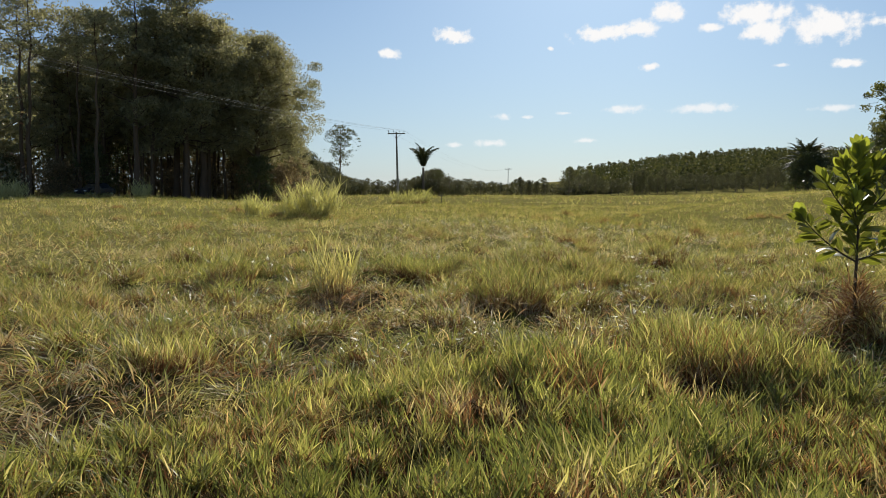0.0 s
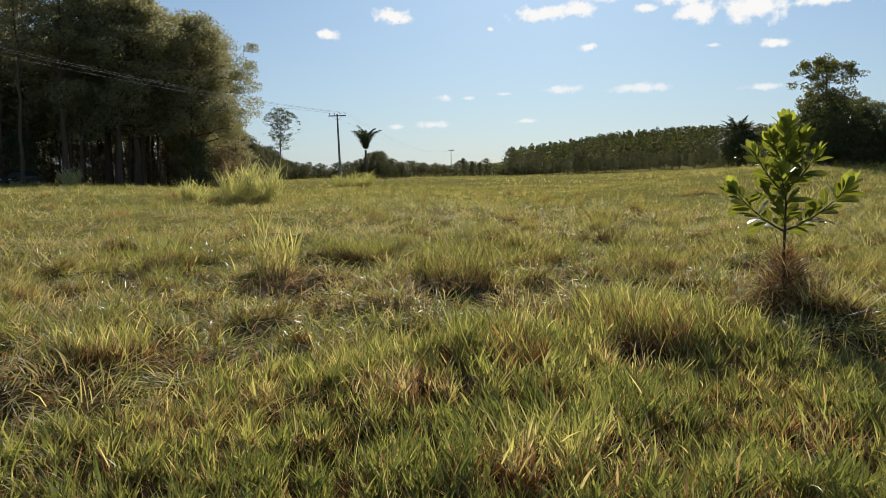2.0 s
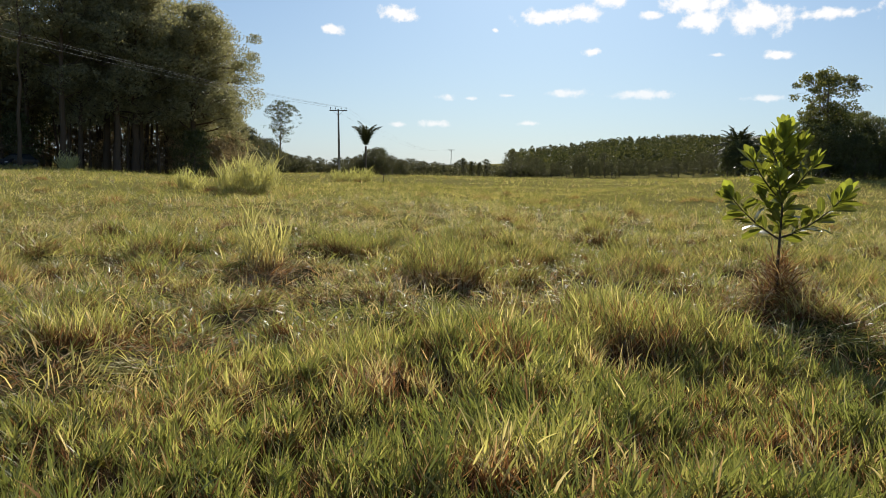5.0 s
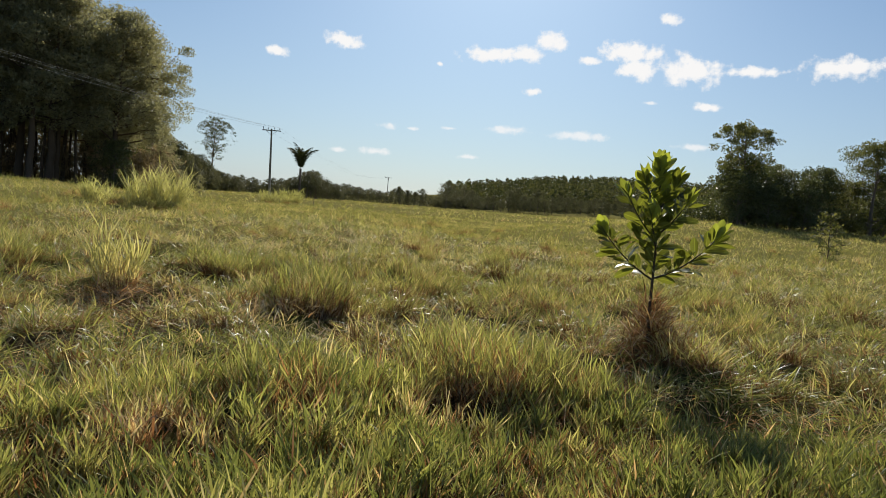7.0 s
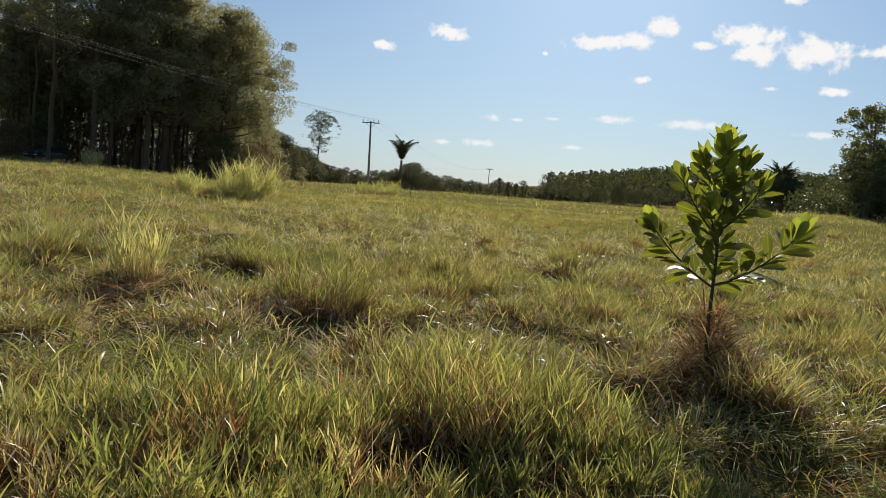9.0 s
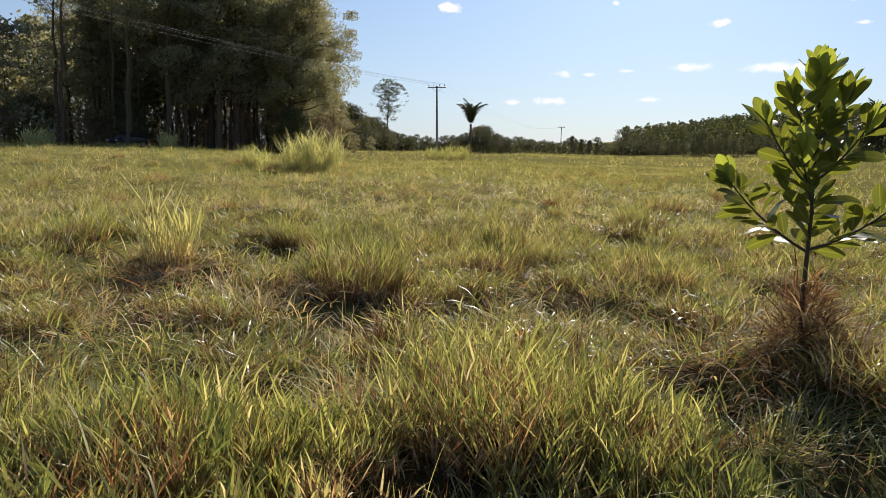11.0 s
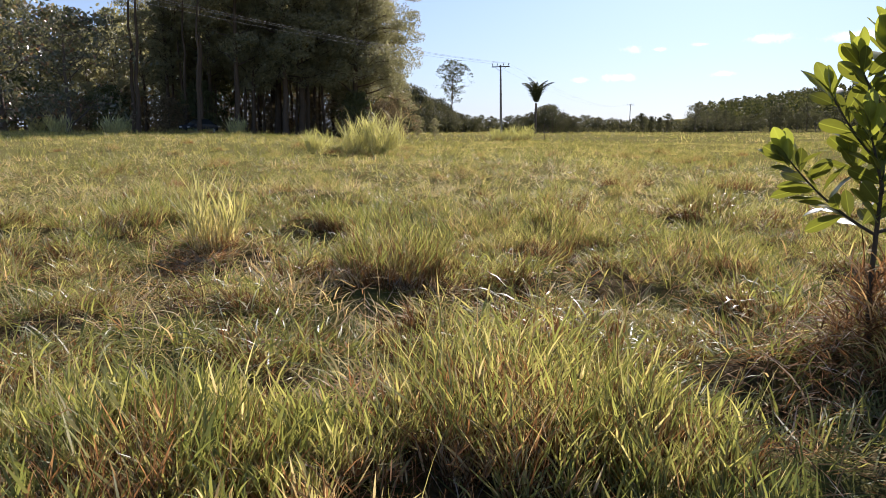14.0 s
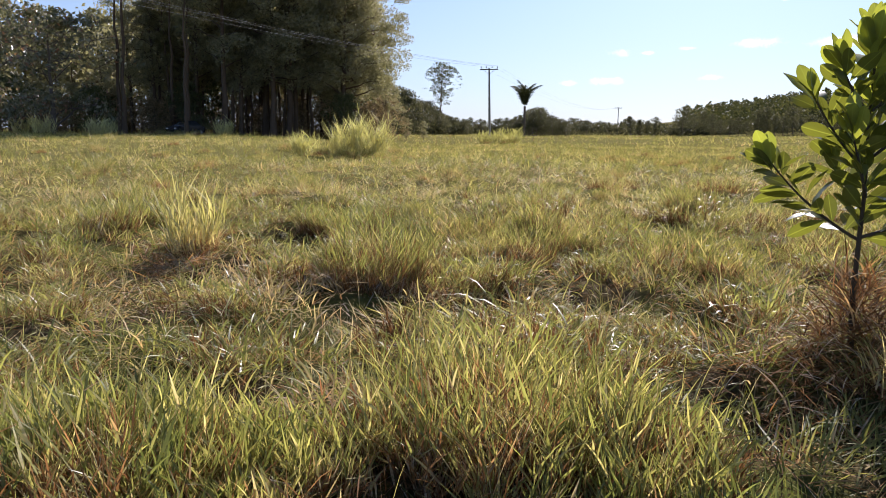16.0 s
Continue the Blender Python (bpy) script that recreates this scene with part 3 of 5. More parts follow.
def laid(name, r0, r1, count, long, wide, label, segs=3, lift=0.10, tone=0.0, mat_of=None):
    """Leaves pressed down in swirls: each lies over its neighbours, along the flow of its lump, on top of the thatch."""
    x, y = scatter(r0, r1, 1.12, count, 0.1)
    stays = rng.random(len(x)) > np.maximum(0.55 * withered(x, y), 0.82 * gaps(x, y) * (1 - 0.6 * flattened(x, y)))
    x, y = x[stays], y[stays]
    n = len(x)
    flow = 6.283 * 2.2 * fbm(x / 1.1, y / 1.1, 43, 2)
    top, _, ox, oy = lumps(x, y, 0.78, 50)
    out = np.clip(np.hypot(ox, oy), 0, 1)
    # on a lump the leaves fall away from its middle; between the lumps they lie with the flow
    falls = (top > 0.12) & (rng.random(n) < 0.75)
    heading = np.where(falls, np.arctan2(oy, ox) + rng.normal(0, 0.55, n), flow + rng.normal(0, 0.42, n))
    up = rng.random(n) < 0.06 + 0.26 * sstep(0.3, 0.7, top)
    lean = np.where(falls, 0.25 + 0.95 * out + rng.normal(0, 0.25, n), rng.uniform(1.0, 1.5, n))
    lean = np.where(up, rng.uniform(0.1, 0.6, n), np.clip(lean, 0.05, 1.6))
    curl = np.where(falls | up, rng.uniform(0.2, 1.2, n), rng.uniform(-0.15, 0.4, n))
    cell = 0.14 if r1 < 15 else 0.26
    bunch = vnoise(np.round(x / cell) * 3.0, np.round(y / cell) * 3.0, 29)
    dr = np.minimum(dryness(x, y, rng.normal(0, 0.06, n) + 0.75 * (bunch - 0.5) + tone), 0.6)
    fl = flattened(x, y)
    dr = np.where(rng.random(n) < 0.05 + 0.15 * fl, rng.uniform(0.5, 0.75, n), dr)
    ln = rng.uniform(*long, n) * np.where(up, 0.95, np.where(falls, 0.8, 1.0))
    z = height(x, y) + lift * rng.random(n) ** 1.5 * (0.4 + 1.2 * bunch)
    v, fc = blades(np.stack([x, y, z], 1), heading, ln, rng.uniform(*wide, n), lean, curl, rng.normal(0, 0.7, n), segs)
    dv = np.clip(np.repeat(dr, 2 * (segs + 1)) + np.tile(np.repeat(np.linspace(0.2, -0.06, segs + 1), 2), n), 0, 1)
    tagged(new(name, mesh_of(name, v, fc, mat_of or m_laid, dv)), label, "grass", kind="stuff")


def sward(name, r0, r1, spread, count, tall_rng, wid_rng, segs, upright, label, cell=0.22, nleaf=0, leaf_len=0.2, green=0.0, mat_of=None, hollow=0.7, gap=0.0, wild=1.0, bunched=0.82):
    """A ring of the pasture's grass between two distances from the middle of the path; single blades where it is too far to see shoots."""
    x, y = scatter(r0, r1, spread, count, hollow, gap)
    stays = rng.random(len(x)) > np.maximum(np.maximum(0.85 * flattened(x, y), 0.9 * withered(x, y)), 0.8 * gaps(x, y) * sstep(5, 7, y) * (r1 < 40))
    x, y = x[stays], y[stays]
    count = len(x)
    # shoots stand in bunches of like colour and size, with gaps between
    ci, cj = np.round(x / cell), np.round(y / cell)
    h1, h2, h3 = vnoise(ci * 3.0, cj * 3.0, 21), vnoise(ci * 3.0, cj * 3.0, 22), vnoise(ci * 3.0, cj * 3.0, 23)
    cx, cy = (ci + 0.9 * (h1 - 0.5)) * cell, (cj + 0.9 * (h2 - 0.5)) * cell
    pull = np.where(rng.random(count) < bunched, rng.uniform(0.4, 0.95, count), 0.0)
    ox, oy = x - cx, y - cy
    x, y = x - pull * ox, y - pull * oy
    mat = sstep(0.42, 0.62, fbm(x / 0.9 + 9, y / 0.9, 41)) * (1 - upright) + 0.2 * (1 - upright)
    mat = np.clip(mat + 0.35 * (rng.random(count) - 0.5), 0, 1)
    flow = 6.283 * 1.7 * fbm(x / 1.3, y / 1.3, 43, 2)
    heading = np.where(rng.random(count) < 0.25 + 0.6 * mat, flow, np.arctan2(oy, ox)) + rng.normal(0, 0.6, count)
    rnd = rng.random(count)
    size = 0.5 + 1.0 * h3 * (0.5 + fbm(x / 0.9, y / 0.9, 47, 2))
    tall = (tall_rng[0] + (tall_rng[1] - tall_rng[0]) * rnd) * size * (1 + 0.3 * mat) * (0.7 + 0.55 * sstep(-0.06, 0.12, relief(x, y)))
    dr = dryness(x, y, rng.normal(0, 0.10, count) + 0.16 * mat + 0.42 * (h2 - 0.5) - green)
    dr = np.where(rng.random(count) < (0.05 if r1 < 20 else 0.03), rng.uniform(0.7, 1.0, count), dr)
    z = height(x, y) - 0.015 + 0.10 * mat * rng.random(count)
    base = np.stack([x, y, z], 1)
    if nleaf:
        v, fc, dv = tillers(base, heading, mat, dr, tall, leaf_len, wid_rng, nleaf, segs, 0.0, wild)
    else:
        lean = 0.05 + 0.55 * rng.random(count) + 0.75 * mat
        curl = 0.1 + 1.1 * rng.random(count) ** 1.6 + 0.7 * mat
        v, fc = blades(base, heading, tall, rng.uniform(*wid_rng, count), lean, curl, rng.normal(0, 0.9, count), segs)
        dv = np.clip(np.repeat(dr, 2 * (segs + 1)) + np.tile(np.repeat(np.linspace(0.12, -0.05, segs + 1), 2), count), 0, 1)
    return tagged(new(name, mesh_of(name, v, fc, mat_of or m_grass, dv)), label, "grass", kind="stuff")


sward("near_grass", 1.7, 5.1, 1.25, 32000, (0.07, 0.24), (0.008, 0.016), 3, 0.95, "upright yellow-green shoots of pasture grass with dry feet", 0.26, 4, 0.155, 0.09, hollow=0.4, gap=0.5, wild=0.75)
sward("path_grass", 0.0, 1.75, 3.14, 2200, (0.07, 0.22), (0.010, 0.018), 2, 0.9, "upright pasture grass under the path", 0.26, 4, 0.15, 0.05, hollow=0.3)
sward("matted_grass", 4.8, 12.5, 1.12, 9000, (0.04, 0.13), (0.005, 0.010), 3, 0.6, "short bushy green shoots standing on the lumps", 0.24, 4, 0.13, 0.05, hollow=0.9, gap=0.7, wild=0.9)
laid("laid_grass", 4.2, 13.5, 120000, (0.16, 0.36), (0.008, 0.016), "green pasture grass pressed down in overlapping swirls", tone=-0.25)
laid("laid_field_grass", 12.8, 20.0, 90000, (0.16, 0.36), (0.010, 0.019), "pasture grass of the field pressed down in overlapping swirls", 2, 0.14, -0.17)
laid("laid_far_grass", 19.5, 34.0, 75000, (0.2, 0.42), (0.016, 0.028), "pasture grass of the farther field lying in swirls", 2, 0.16, -0.2)
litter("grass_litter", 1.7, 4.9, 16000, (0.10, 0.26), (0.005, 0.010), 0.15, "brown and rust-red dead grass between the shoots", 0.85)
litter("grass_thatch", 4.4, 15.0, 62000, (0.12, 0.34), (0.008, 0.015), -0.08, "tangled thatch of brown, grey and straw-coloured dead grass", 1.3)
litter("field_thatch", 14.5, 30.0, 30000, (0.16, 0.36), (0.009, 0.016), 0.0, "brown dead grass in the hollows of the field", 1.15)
sward("field_grass", 11.0, 30, 1.05, 130000, (0.05, 0.18), (0.006, 0.011), 2, 0.75, "green and yellow pasture grass in low tussocks", 0.3, green=0.10, mat_of=m_field, hollow=0.45, bunched=0.35)
sward("far_grass", 28, 75, 0.95, 150000, (0.14, 0.36), (0.016, 0.030), 2, 0.85, "yellow-green pasture grass across the open field", 0.6, green=0.18, mat_of=m_field, hollow=0.2, bunched=0.3)
sward("farthest_grass", 75, 230, 0.9, 42000, (0.3, 0.6), (0.09, 0.16), 1, 0.8, "pale green pasture grass at the far edge of the field", 2.0, green=0.2, mat_of=m_field, hollow=0.0)
sward("trodden_grass", 1.7, 7.5, (1.2, 5.08), 60000, (0.10, 0.28), (0.008, 0.016), 2, 0.6, "yellow-green pasture grass close behind the path", 0.3, green=0.05, mat_of=m_field, hollow=0.3, bunched=0.5)
sward("surrounding_grass", 7.0, 16, (1.1, 5.18), 34000, (0.14, 0.38), (0.016, 0.032), 2, 0.5, "yellow-green pasture grass behind and beside the path", 0.5, green=0.03, mat_of=m_field, hollow=0.3)


# thin flowering stems that stand over the sward
k = 700
r, a = np.sqrt(rng.uniform(2.0, 90.0, k)), rng.uniform(-0.9, 0.9, k)
x, y = 1.8 + r * np.sin(a), 0.4 + r * np.cos(a)
v, fc = blades(np.stack([x, y, height(x, y)], 1), rng.uniform(0, 6.28, k), rng.uniform(0.3, 0.62, k), np.full(k, 0.0045), rng.uniform(0, 0.25, k), rng.uniform(0, 0.4, k), rng.normal(0, 1, k), 4)
tagged(new("flowering_stems", mesh_of("flowering_stems", v, fc, m_grass, np.repeat(rng.uniform(0.0, 0.9, k), 10))), "thin upright flowering stems over the pasture grass", "grass", kind="stuff")


def tuft(name, x, y, tall, wide, n, dry, label, mat=None, group="", stiff=0.5, blade_w=(0.008, 0.017), segs=3, lie=0.0, nleaf=4, leaf_len=0.24, stalks=0, droop=0.0, wild=0.8, skirt=0):
    """A tussock: shoots fan out from one crown, over a skirt of dead stems toned dark in place of the flank's shade."""
    ob = thing(name, (x, y, float(height(x, y)) - 0.02), label, "grass tuft", group)
    r = 0.40 * wide * np.sqrt(rng.random(n))
    a = rng.uniform(0, 6.2832, n)
    bx, by = r * np.cos(a), r * np.sin(a)
    base = np.stack([bx, by, height(x + bx, y + by) - float(height(x, y)) + 0.01], 1)
    out = r / (0.40 * wide)
    heading = a + rng.normal(0, 0.7, n)
    long = tall * (0.4 + 0.55 * rng.random(n)) * (1.08 - 0.4 * out)
    dr = np.clip(dry + rng.normal(0, 0.15, n), 0, 1)
    flat = np.clip((1 - stiff) * (0.5 * out + 0.2 * rng.random(n)) + lie * rng.uniform(0.5, 1.3, n), 0, 1.3)
    v, fc, dv = tillers(base, heading, flat, dr, long, leaf_len, blade_w, nleaf, segs, droop, wild)
    part_mesh("foliage", mesh_of("foliage", v, fc, mat or m_grass, dv), ob)
    # added ring of dark stems: the flank's shade put into their colour
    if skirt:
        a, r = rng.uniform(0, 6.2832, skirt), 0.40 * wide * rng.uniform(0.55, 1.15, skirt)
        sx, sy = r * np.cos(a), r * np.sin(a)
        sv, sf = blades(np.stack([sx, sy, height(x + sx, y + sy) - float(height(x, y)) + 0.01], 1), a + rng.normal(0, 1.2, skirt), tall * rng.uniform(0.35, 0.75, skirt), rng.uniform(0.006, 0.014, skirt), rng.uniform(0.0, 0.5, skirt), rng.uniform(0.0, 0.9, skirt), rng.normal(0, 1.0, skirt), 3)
        part_mesh("shade_skirt", mesh_of("shade_skirt", sv, sf, m_dead, np.repeat(rng.uniform(0.66, 0.88, skirt), 8)), ob, "dark brown stems standing in for the flank's shade")
    for _ in range(stalks):
        k = rng.integers(0, n)
        ln = tall * rng.uniform(0.95, 1.35)
        tip = base[k] + ln * np.array([rng.normal(0, 0.22), rng.normal(0, 0.22), 1.0])
        p, r_, _ = limb(base[k], tip, 0.0022, 0.0012, 0.0, 0.02, 6)
        ears = [tube(p, r_, 4)]
        for e in range(4):
            o = p[-1] + (p[-2] - p[-1]) * 0.3 * e
            ears.append(tube([o, o + np.array([rng.normal(0, 0.03), rng.normal(0, 0.03), 0.03])], [0.0022, 0.0012], 4))
        sv, sf = join(ears)
        part_mesh("seed_stalk", mesh_of("seed_stalk", sv, sf, m_grass, np.full(len(sv), rng.uniform(0.1, 0.9))), ob)
    return ob


# tussocks that stand out of the pasture: x, y, height, width, shoots, dryness
tuft("grass_tuft", -1.4, 10.1, 1.2, 0.55, 70, 0.6, "tall yellow grass tuft with dead brown foot", m_straw, "tussocks in the field", 0.9, (0.016, 0.03), nleaf=3, leaf_len=0.42, wild=0.5)
tuft("grass_tuft", -1.35, 10.15, 0.55, 0.55, 60, 0.6, "bushy olive foot of a tall yellow tuft", None, "tussocks in the field", 0.8, (0.008, 0.016), nleaf=4, leaf_len=0.24)
tuft("dead_grass_heap", -1.35, 9.7, 0.45, 1.0, 330, 0.74, "heap of grey-brown dead grass below a tall tuft", mat=m_dead, stiff=0.2, lie=0.5, stalks=3)
TUSSOCKS = [(1.3, 8.75, 0.74, 1.15, 430, 0.22), (-3.5, 11.4, 0.5, 1.1, 380, 0.28), (-0.1, 11.9, 0.6, 1.4, 560, 0.20), (-4.25, 13.0, 0.6, 1.3, 460, 0.25), (2.85, 5.35, 0.62, 1.6, 460, 0.31),
            (1.35, 4.7, 0.52, 1.2, 330, 0.33), (3.5, 5.1, 0.45, 0.9, 200, 0.3), (5.4, 14.2, 0.42, 1.6, 300, 0.28), (-5.0, 15.0, 0.42, 1.4, 280, 0.32),
            (-2.2, 5.4, 0.42, 0.9, 190, 0.4), (0.2, 4.9, 0.42, 1.0, 190, 0.36), (2.9, 11.6, 0.36, 1.1, 240, 0.34), (7.2, 11.5, 0.36, 1.2, 240, 0.36)]
for x, y, tall, wide, n, dry in TUSSOCKS:
    front = y < 6
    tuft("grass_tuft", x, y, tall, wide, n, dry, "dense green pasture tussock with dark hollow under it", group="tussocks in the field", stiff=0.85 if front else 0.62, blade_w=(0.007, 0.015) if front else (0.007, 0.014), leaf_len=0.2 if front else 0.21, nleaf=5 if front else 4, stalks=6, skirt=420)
tuft("dead_grass_heap", 2.75, 5.0, 0.5, 0.8, 120, 0.55, "rust-brown dead stems at the foot of a tussock", m_dead, stiff=0.85, leaf_len=0.2, blade_w=(0.005, 0.011), stalks=4)
tuft("dead_grass_heap", 1.35, 4.3, 0.42, 0.8, 140, 0.5, "rust-brown dead stems at the foot of a tussock", m_dead, stiff=0.85, leaf_len=0.2, blade_w=(0.005, 0.011), stalks=4)
for i, (x, y, r) in enumerate(HOLLOWS[7:]):
    tuft("grass_tuft", x + 0.1, y + 0.6, 0.40 + 0.05 * (i % 3), 2.6 * r, 210, 0.27 + 0.04 * (i % 4), "shaggy green tussock over a hollow of dead grass toned for shade", group="tussocks in the field", stiff=0.55, nleaf=4, leaf_len=0.16, blade_w=(0.006, 0.012), stalks=2, skirt=400)
# brown stems added in the hollows, their dark tone in place of shade
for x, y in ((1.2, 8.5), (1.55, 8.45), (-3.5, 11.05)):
    tuft("dead_grass_heap", x, y, 0.4, 0.55, 90, 0.78, "dark brown dead stems added to darken the hollow under a tussock", m_dead, stiff=0.75, leaf_len=0.2, blade_w=(0.005, 0.011), stalks=3)
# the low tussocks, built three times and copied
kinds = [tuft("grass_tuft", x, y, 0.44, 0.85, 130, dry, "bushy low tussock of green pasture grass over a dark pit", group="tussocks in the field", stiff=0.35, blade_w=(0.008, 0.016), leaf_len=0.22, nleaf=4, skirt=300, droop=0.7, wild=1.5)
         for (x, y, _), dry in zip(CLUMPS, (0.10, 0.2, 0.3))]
for i, (x, y, size) in enumerate(CLUMPS[3:]):
    copy_thing(kinds[i % 3], pose(x, y, float(height(x, y)) - 0.02, 0, 0, mr.uniform(0, 360)) @ Matrix.Scale(size, 4))
# smaller tussocks scattered over the field
protos = [tuft("grass_tuft", x, y, 0.42, wide, 190, dry, "low shaggy tussock of olive-green pasture grass", m_field, group="tussocks in the field", stiff=0.5, blade_w=(0.006, 0.012), leaf_len=0.15, nleaf=4)
          for x, y, wide, dry in ((2.2, 15.2, 0.9, 0.2), (-2.6, 13.4, 0.8, 0.28), (7.4, 15.8, 1.0, 0.24))]
for k in range(130):
    r, a = 9.5 + 36 * rng.random() ** 1.5, rng.uniform(-0.78, 0.85)
    x, y = 1.8 + r * math.sin(a), r * math.cos(a)
    if abs(x + 1.2) < 1.3 and y < 11.5:
        continue
    m = pose(x, y, float(height(x, y)) - 0.03, 0, 0, rng.uniform(0, 360)) @ Matrix.Scale(rng.uniform(0.6, 1.3) * (1 + r / 90), 4)
    copy_thing(protos[k % 3], m)
for x, y, k in ((-5.4, 35.3, 1.5), (-6.5, 34.9, 1.7), (-7.7, 35.3, 1.5), (-8.6, 35.8, 1.4), (-36.2, 71.4, 1.8), (-37.6, 71.6, 1.6), (-34.9, 71.8, 1.7), (-38.8, 71.8, 1.8), (-2.4, 92.2, 2.0), (-3.4, 92.0, 2.0), (-5.5, 91.4, 2.0)):
    copy_thing(protos[1], pose(x, y, float(height(x, y)) - 0.03, 0, 0, rng.uniform(0, 360)) @ Matrix.Scale(k, 4))
# cane-like clumps of tall grass
CANES = [(-6.1, 36.3, 2.75, 2.0, 150, 0.85), (-7.4, 36.6, 2.4, 1.8, 110, 0.85), (-9.8, 37.0, 1.2, 1.6, 60, 0.7), (-2.9, 94.0, 2.7, 3.4, 110, 0.6), (-5.6, 93.0, 2.0, 2.8, 80, 0.6),
         (-28.7, 66.0, 2.2, 1.6, 60, 0.95), (-45.0, 62.0, 2.3, 2.2, 60, 0.95), (-37.5, 60.0, 1.8, 3.0, 80, 0.95), (-54.0, 70.0, 2.4, 2.0, 60, 0.95)]
for x, y, tall, wide, n, dry in CANES:
    k = 1.0 if y < 50 else 1.6
    tuft("tall_grass_clump", x, y, tall, wide, n, dry, "tall clump of pale yellow-green cane grass", m_cane, "cane clumps", 0.9, (0.024 * k, 0.055 * k), 3, 0.0, 6, 0.75)
# dead grass heaped round the sapling's foot
def heap(x, y, tall, wide, n, bleached, label):
    """A mound of dead grass: strands that hang over its flanks, a few bleached ones on top."""
    ob = thing("dead_grass_heap", (x, y, float(height(x, y)) - 0.02), label, "grass tuft")
    r, a = np.sqrt(rng.random(n)), rng.uniform(0, 6.2832, n)
    lump = 0.75 + 0.5 * vnoise(2 * np.cos(a) + 7, 2 * np.sin(a) + 7, 4)
    bx, by = wide * lump * r * np.cos(a), wide * lump * r * np.sin(a)
    bz = height(x + bx, y + by) - float(height(x, y)) + tall * (1 - r**1.5) * rng.uniform(0.35, 1.0, n)
    top = rng.random(n) < bleached
    way, long, wid, twist = a + rng.normal(0, 1.6, n), rng.uniform(0.14, 0.42, n), rng.uniform(0.005, 0.014, n), rng.normal(0, 0.9, n)
    lean, curl = np.clip(0.35 + 0.9 * r + rng.normal(0, 0.3, n), 0.02, 1.7), rng.uniform(0.3, 1.9, n)
    tone = np.where(top, np.where(rng.random(n) < 0.45, 1.0, rng.uniform(0.0, 0.45, n)), rng.uniform(0.62, 0.9, n))
    base = np.stack([bx, by, bz + 0.03 * top], 1)
    for name, q in (("mound", ~top), ("bleached_straw", top)):
        v, fc = blades(base[q], way[q], long[q], wid[q], lean[q], curl[q], twist[q], 4)
        part_mesh(name, mesh_of(name, v, fc, m_dead, np.repeat(tone[q], 10)), ob)
    return ob


heap(4.9, 6.55, 0.5, 0.3, 900, 0.14, "heap of tangled brown dead grass round the sapling")
heap(5.02, 6.3, 0.26, 0.66, 1300, 0.32, "flattened skirt of brown and straw-coloured dead grass")
tuft("grass_tuft", 5.15, 6.1, 0.42, 0.8, 110, 0.45, "straw-mixed pasture tussock beside the sapling", group="tussocks in the field", stiff=0.5)


# ---- trees ----
rng = np.random.default_rng(23)


def leaves_at(centres, size, ratio=0.5, droop=0.0):
    """One pointed leaf or small spray at each centre, turned at random."""
    n = len(centres)
    d = rng.normal(0, 1, (n, 3))
    d[:, 2] -= droop
    d /= np.linalg.norm(d, axis=1)[:, None]
    s = np.cross(d, rng.normal(0, 1, (n, 3)))
    s /= np.linalg.norm(s, axis=1)[:, None] + 1e-9
    ln = (size * rng.uniform(0.6, 1.35, n))[:, None]
    v = np.stack([centres - d * ln * 0.5, centres + s * ln * ratio * 0.5 - d * ln * 0.05, centres + d * ln * 0.5, centres - s * ln * ratio * 0.5 - d * ln * 0.05], 1)
    return v.reshape(-1, 3), np.arange(4 * n).reshape(n, 4)


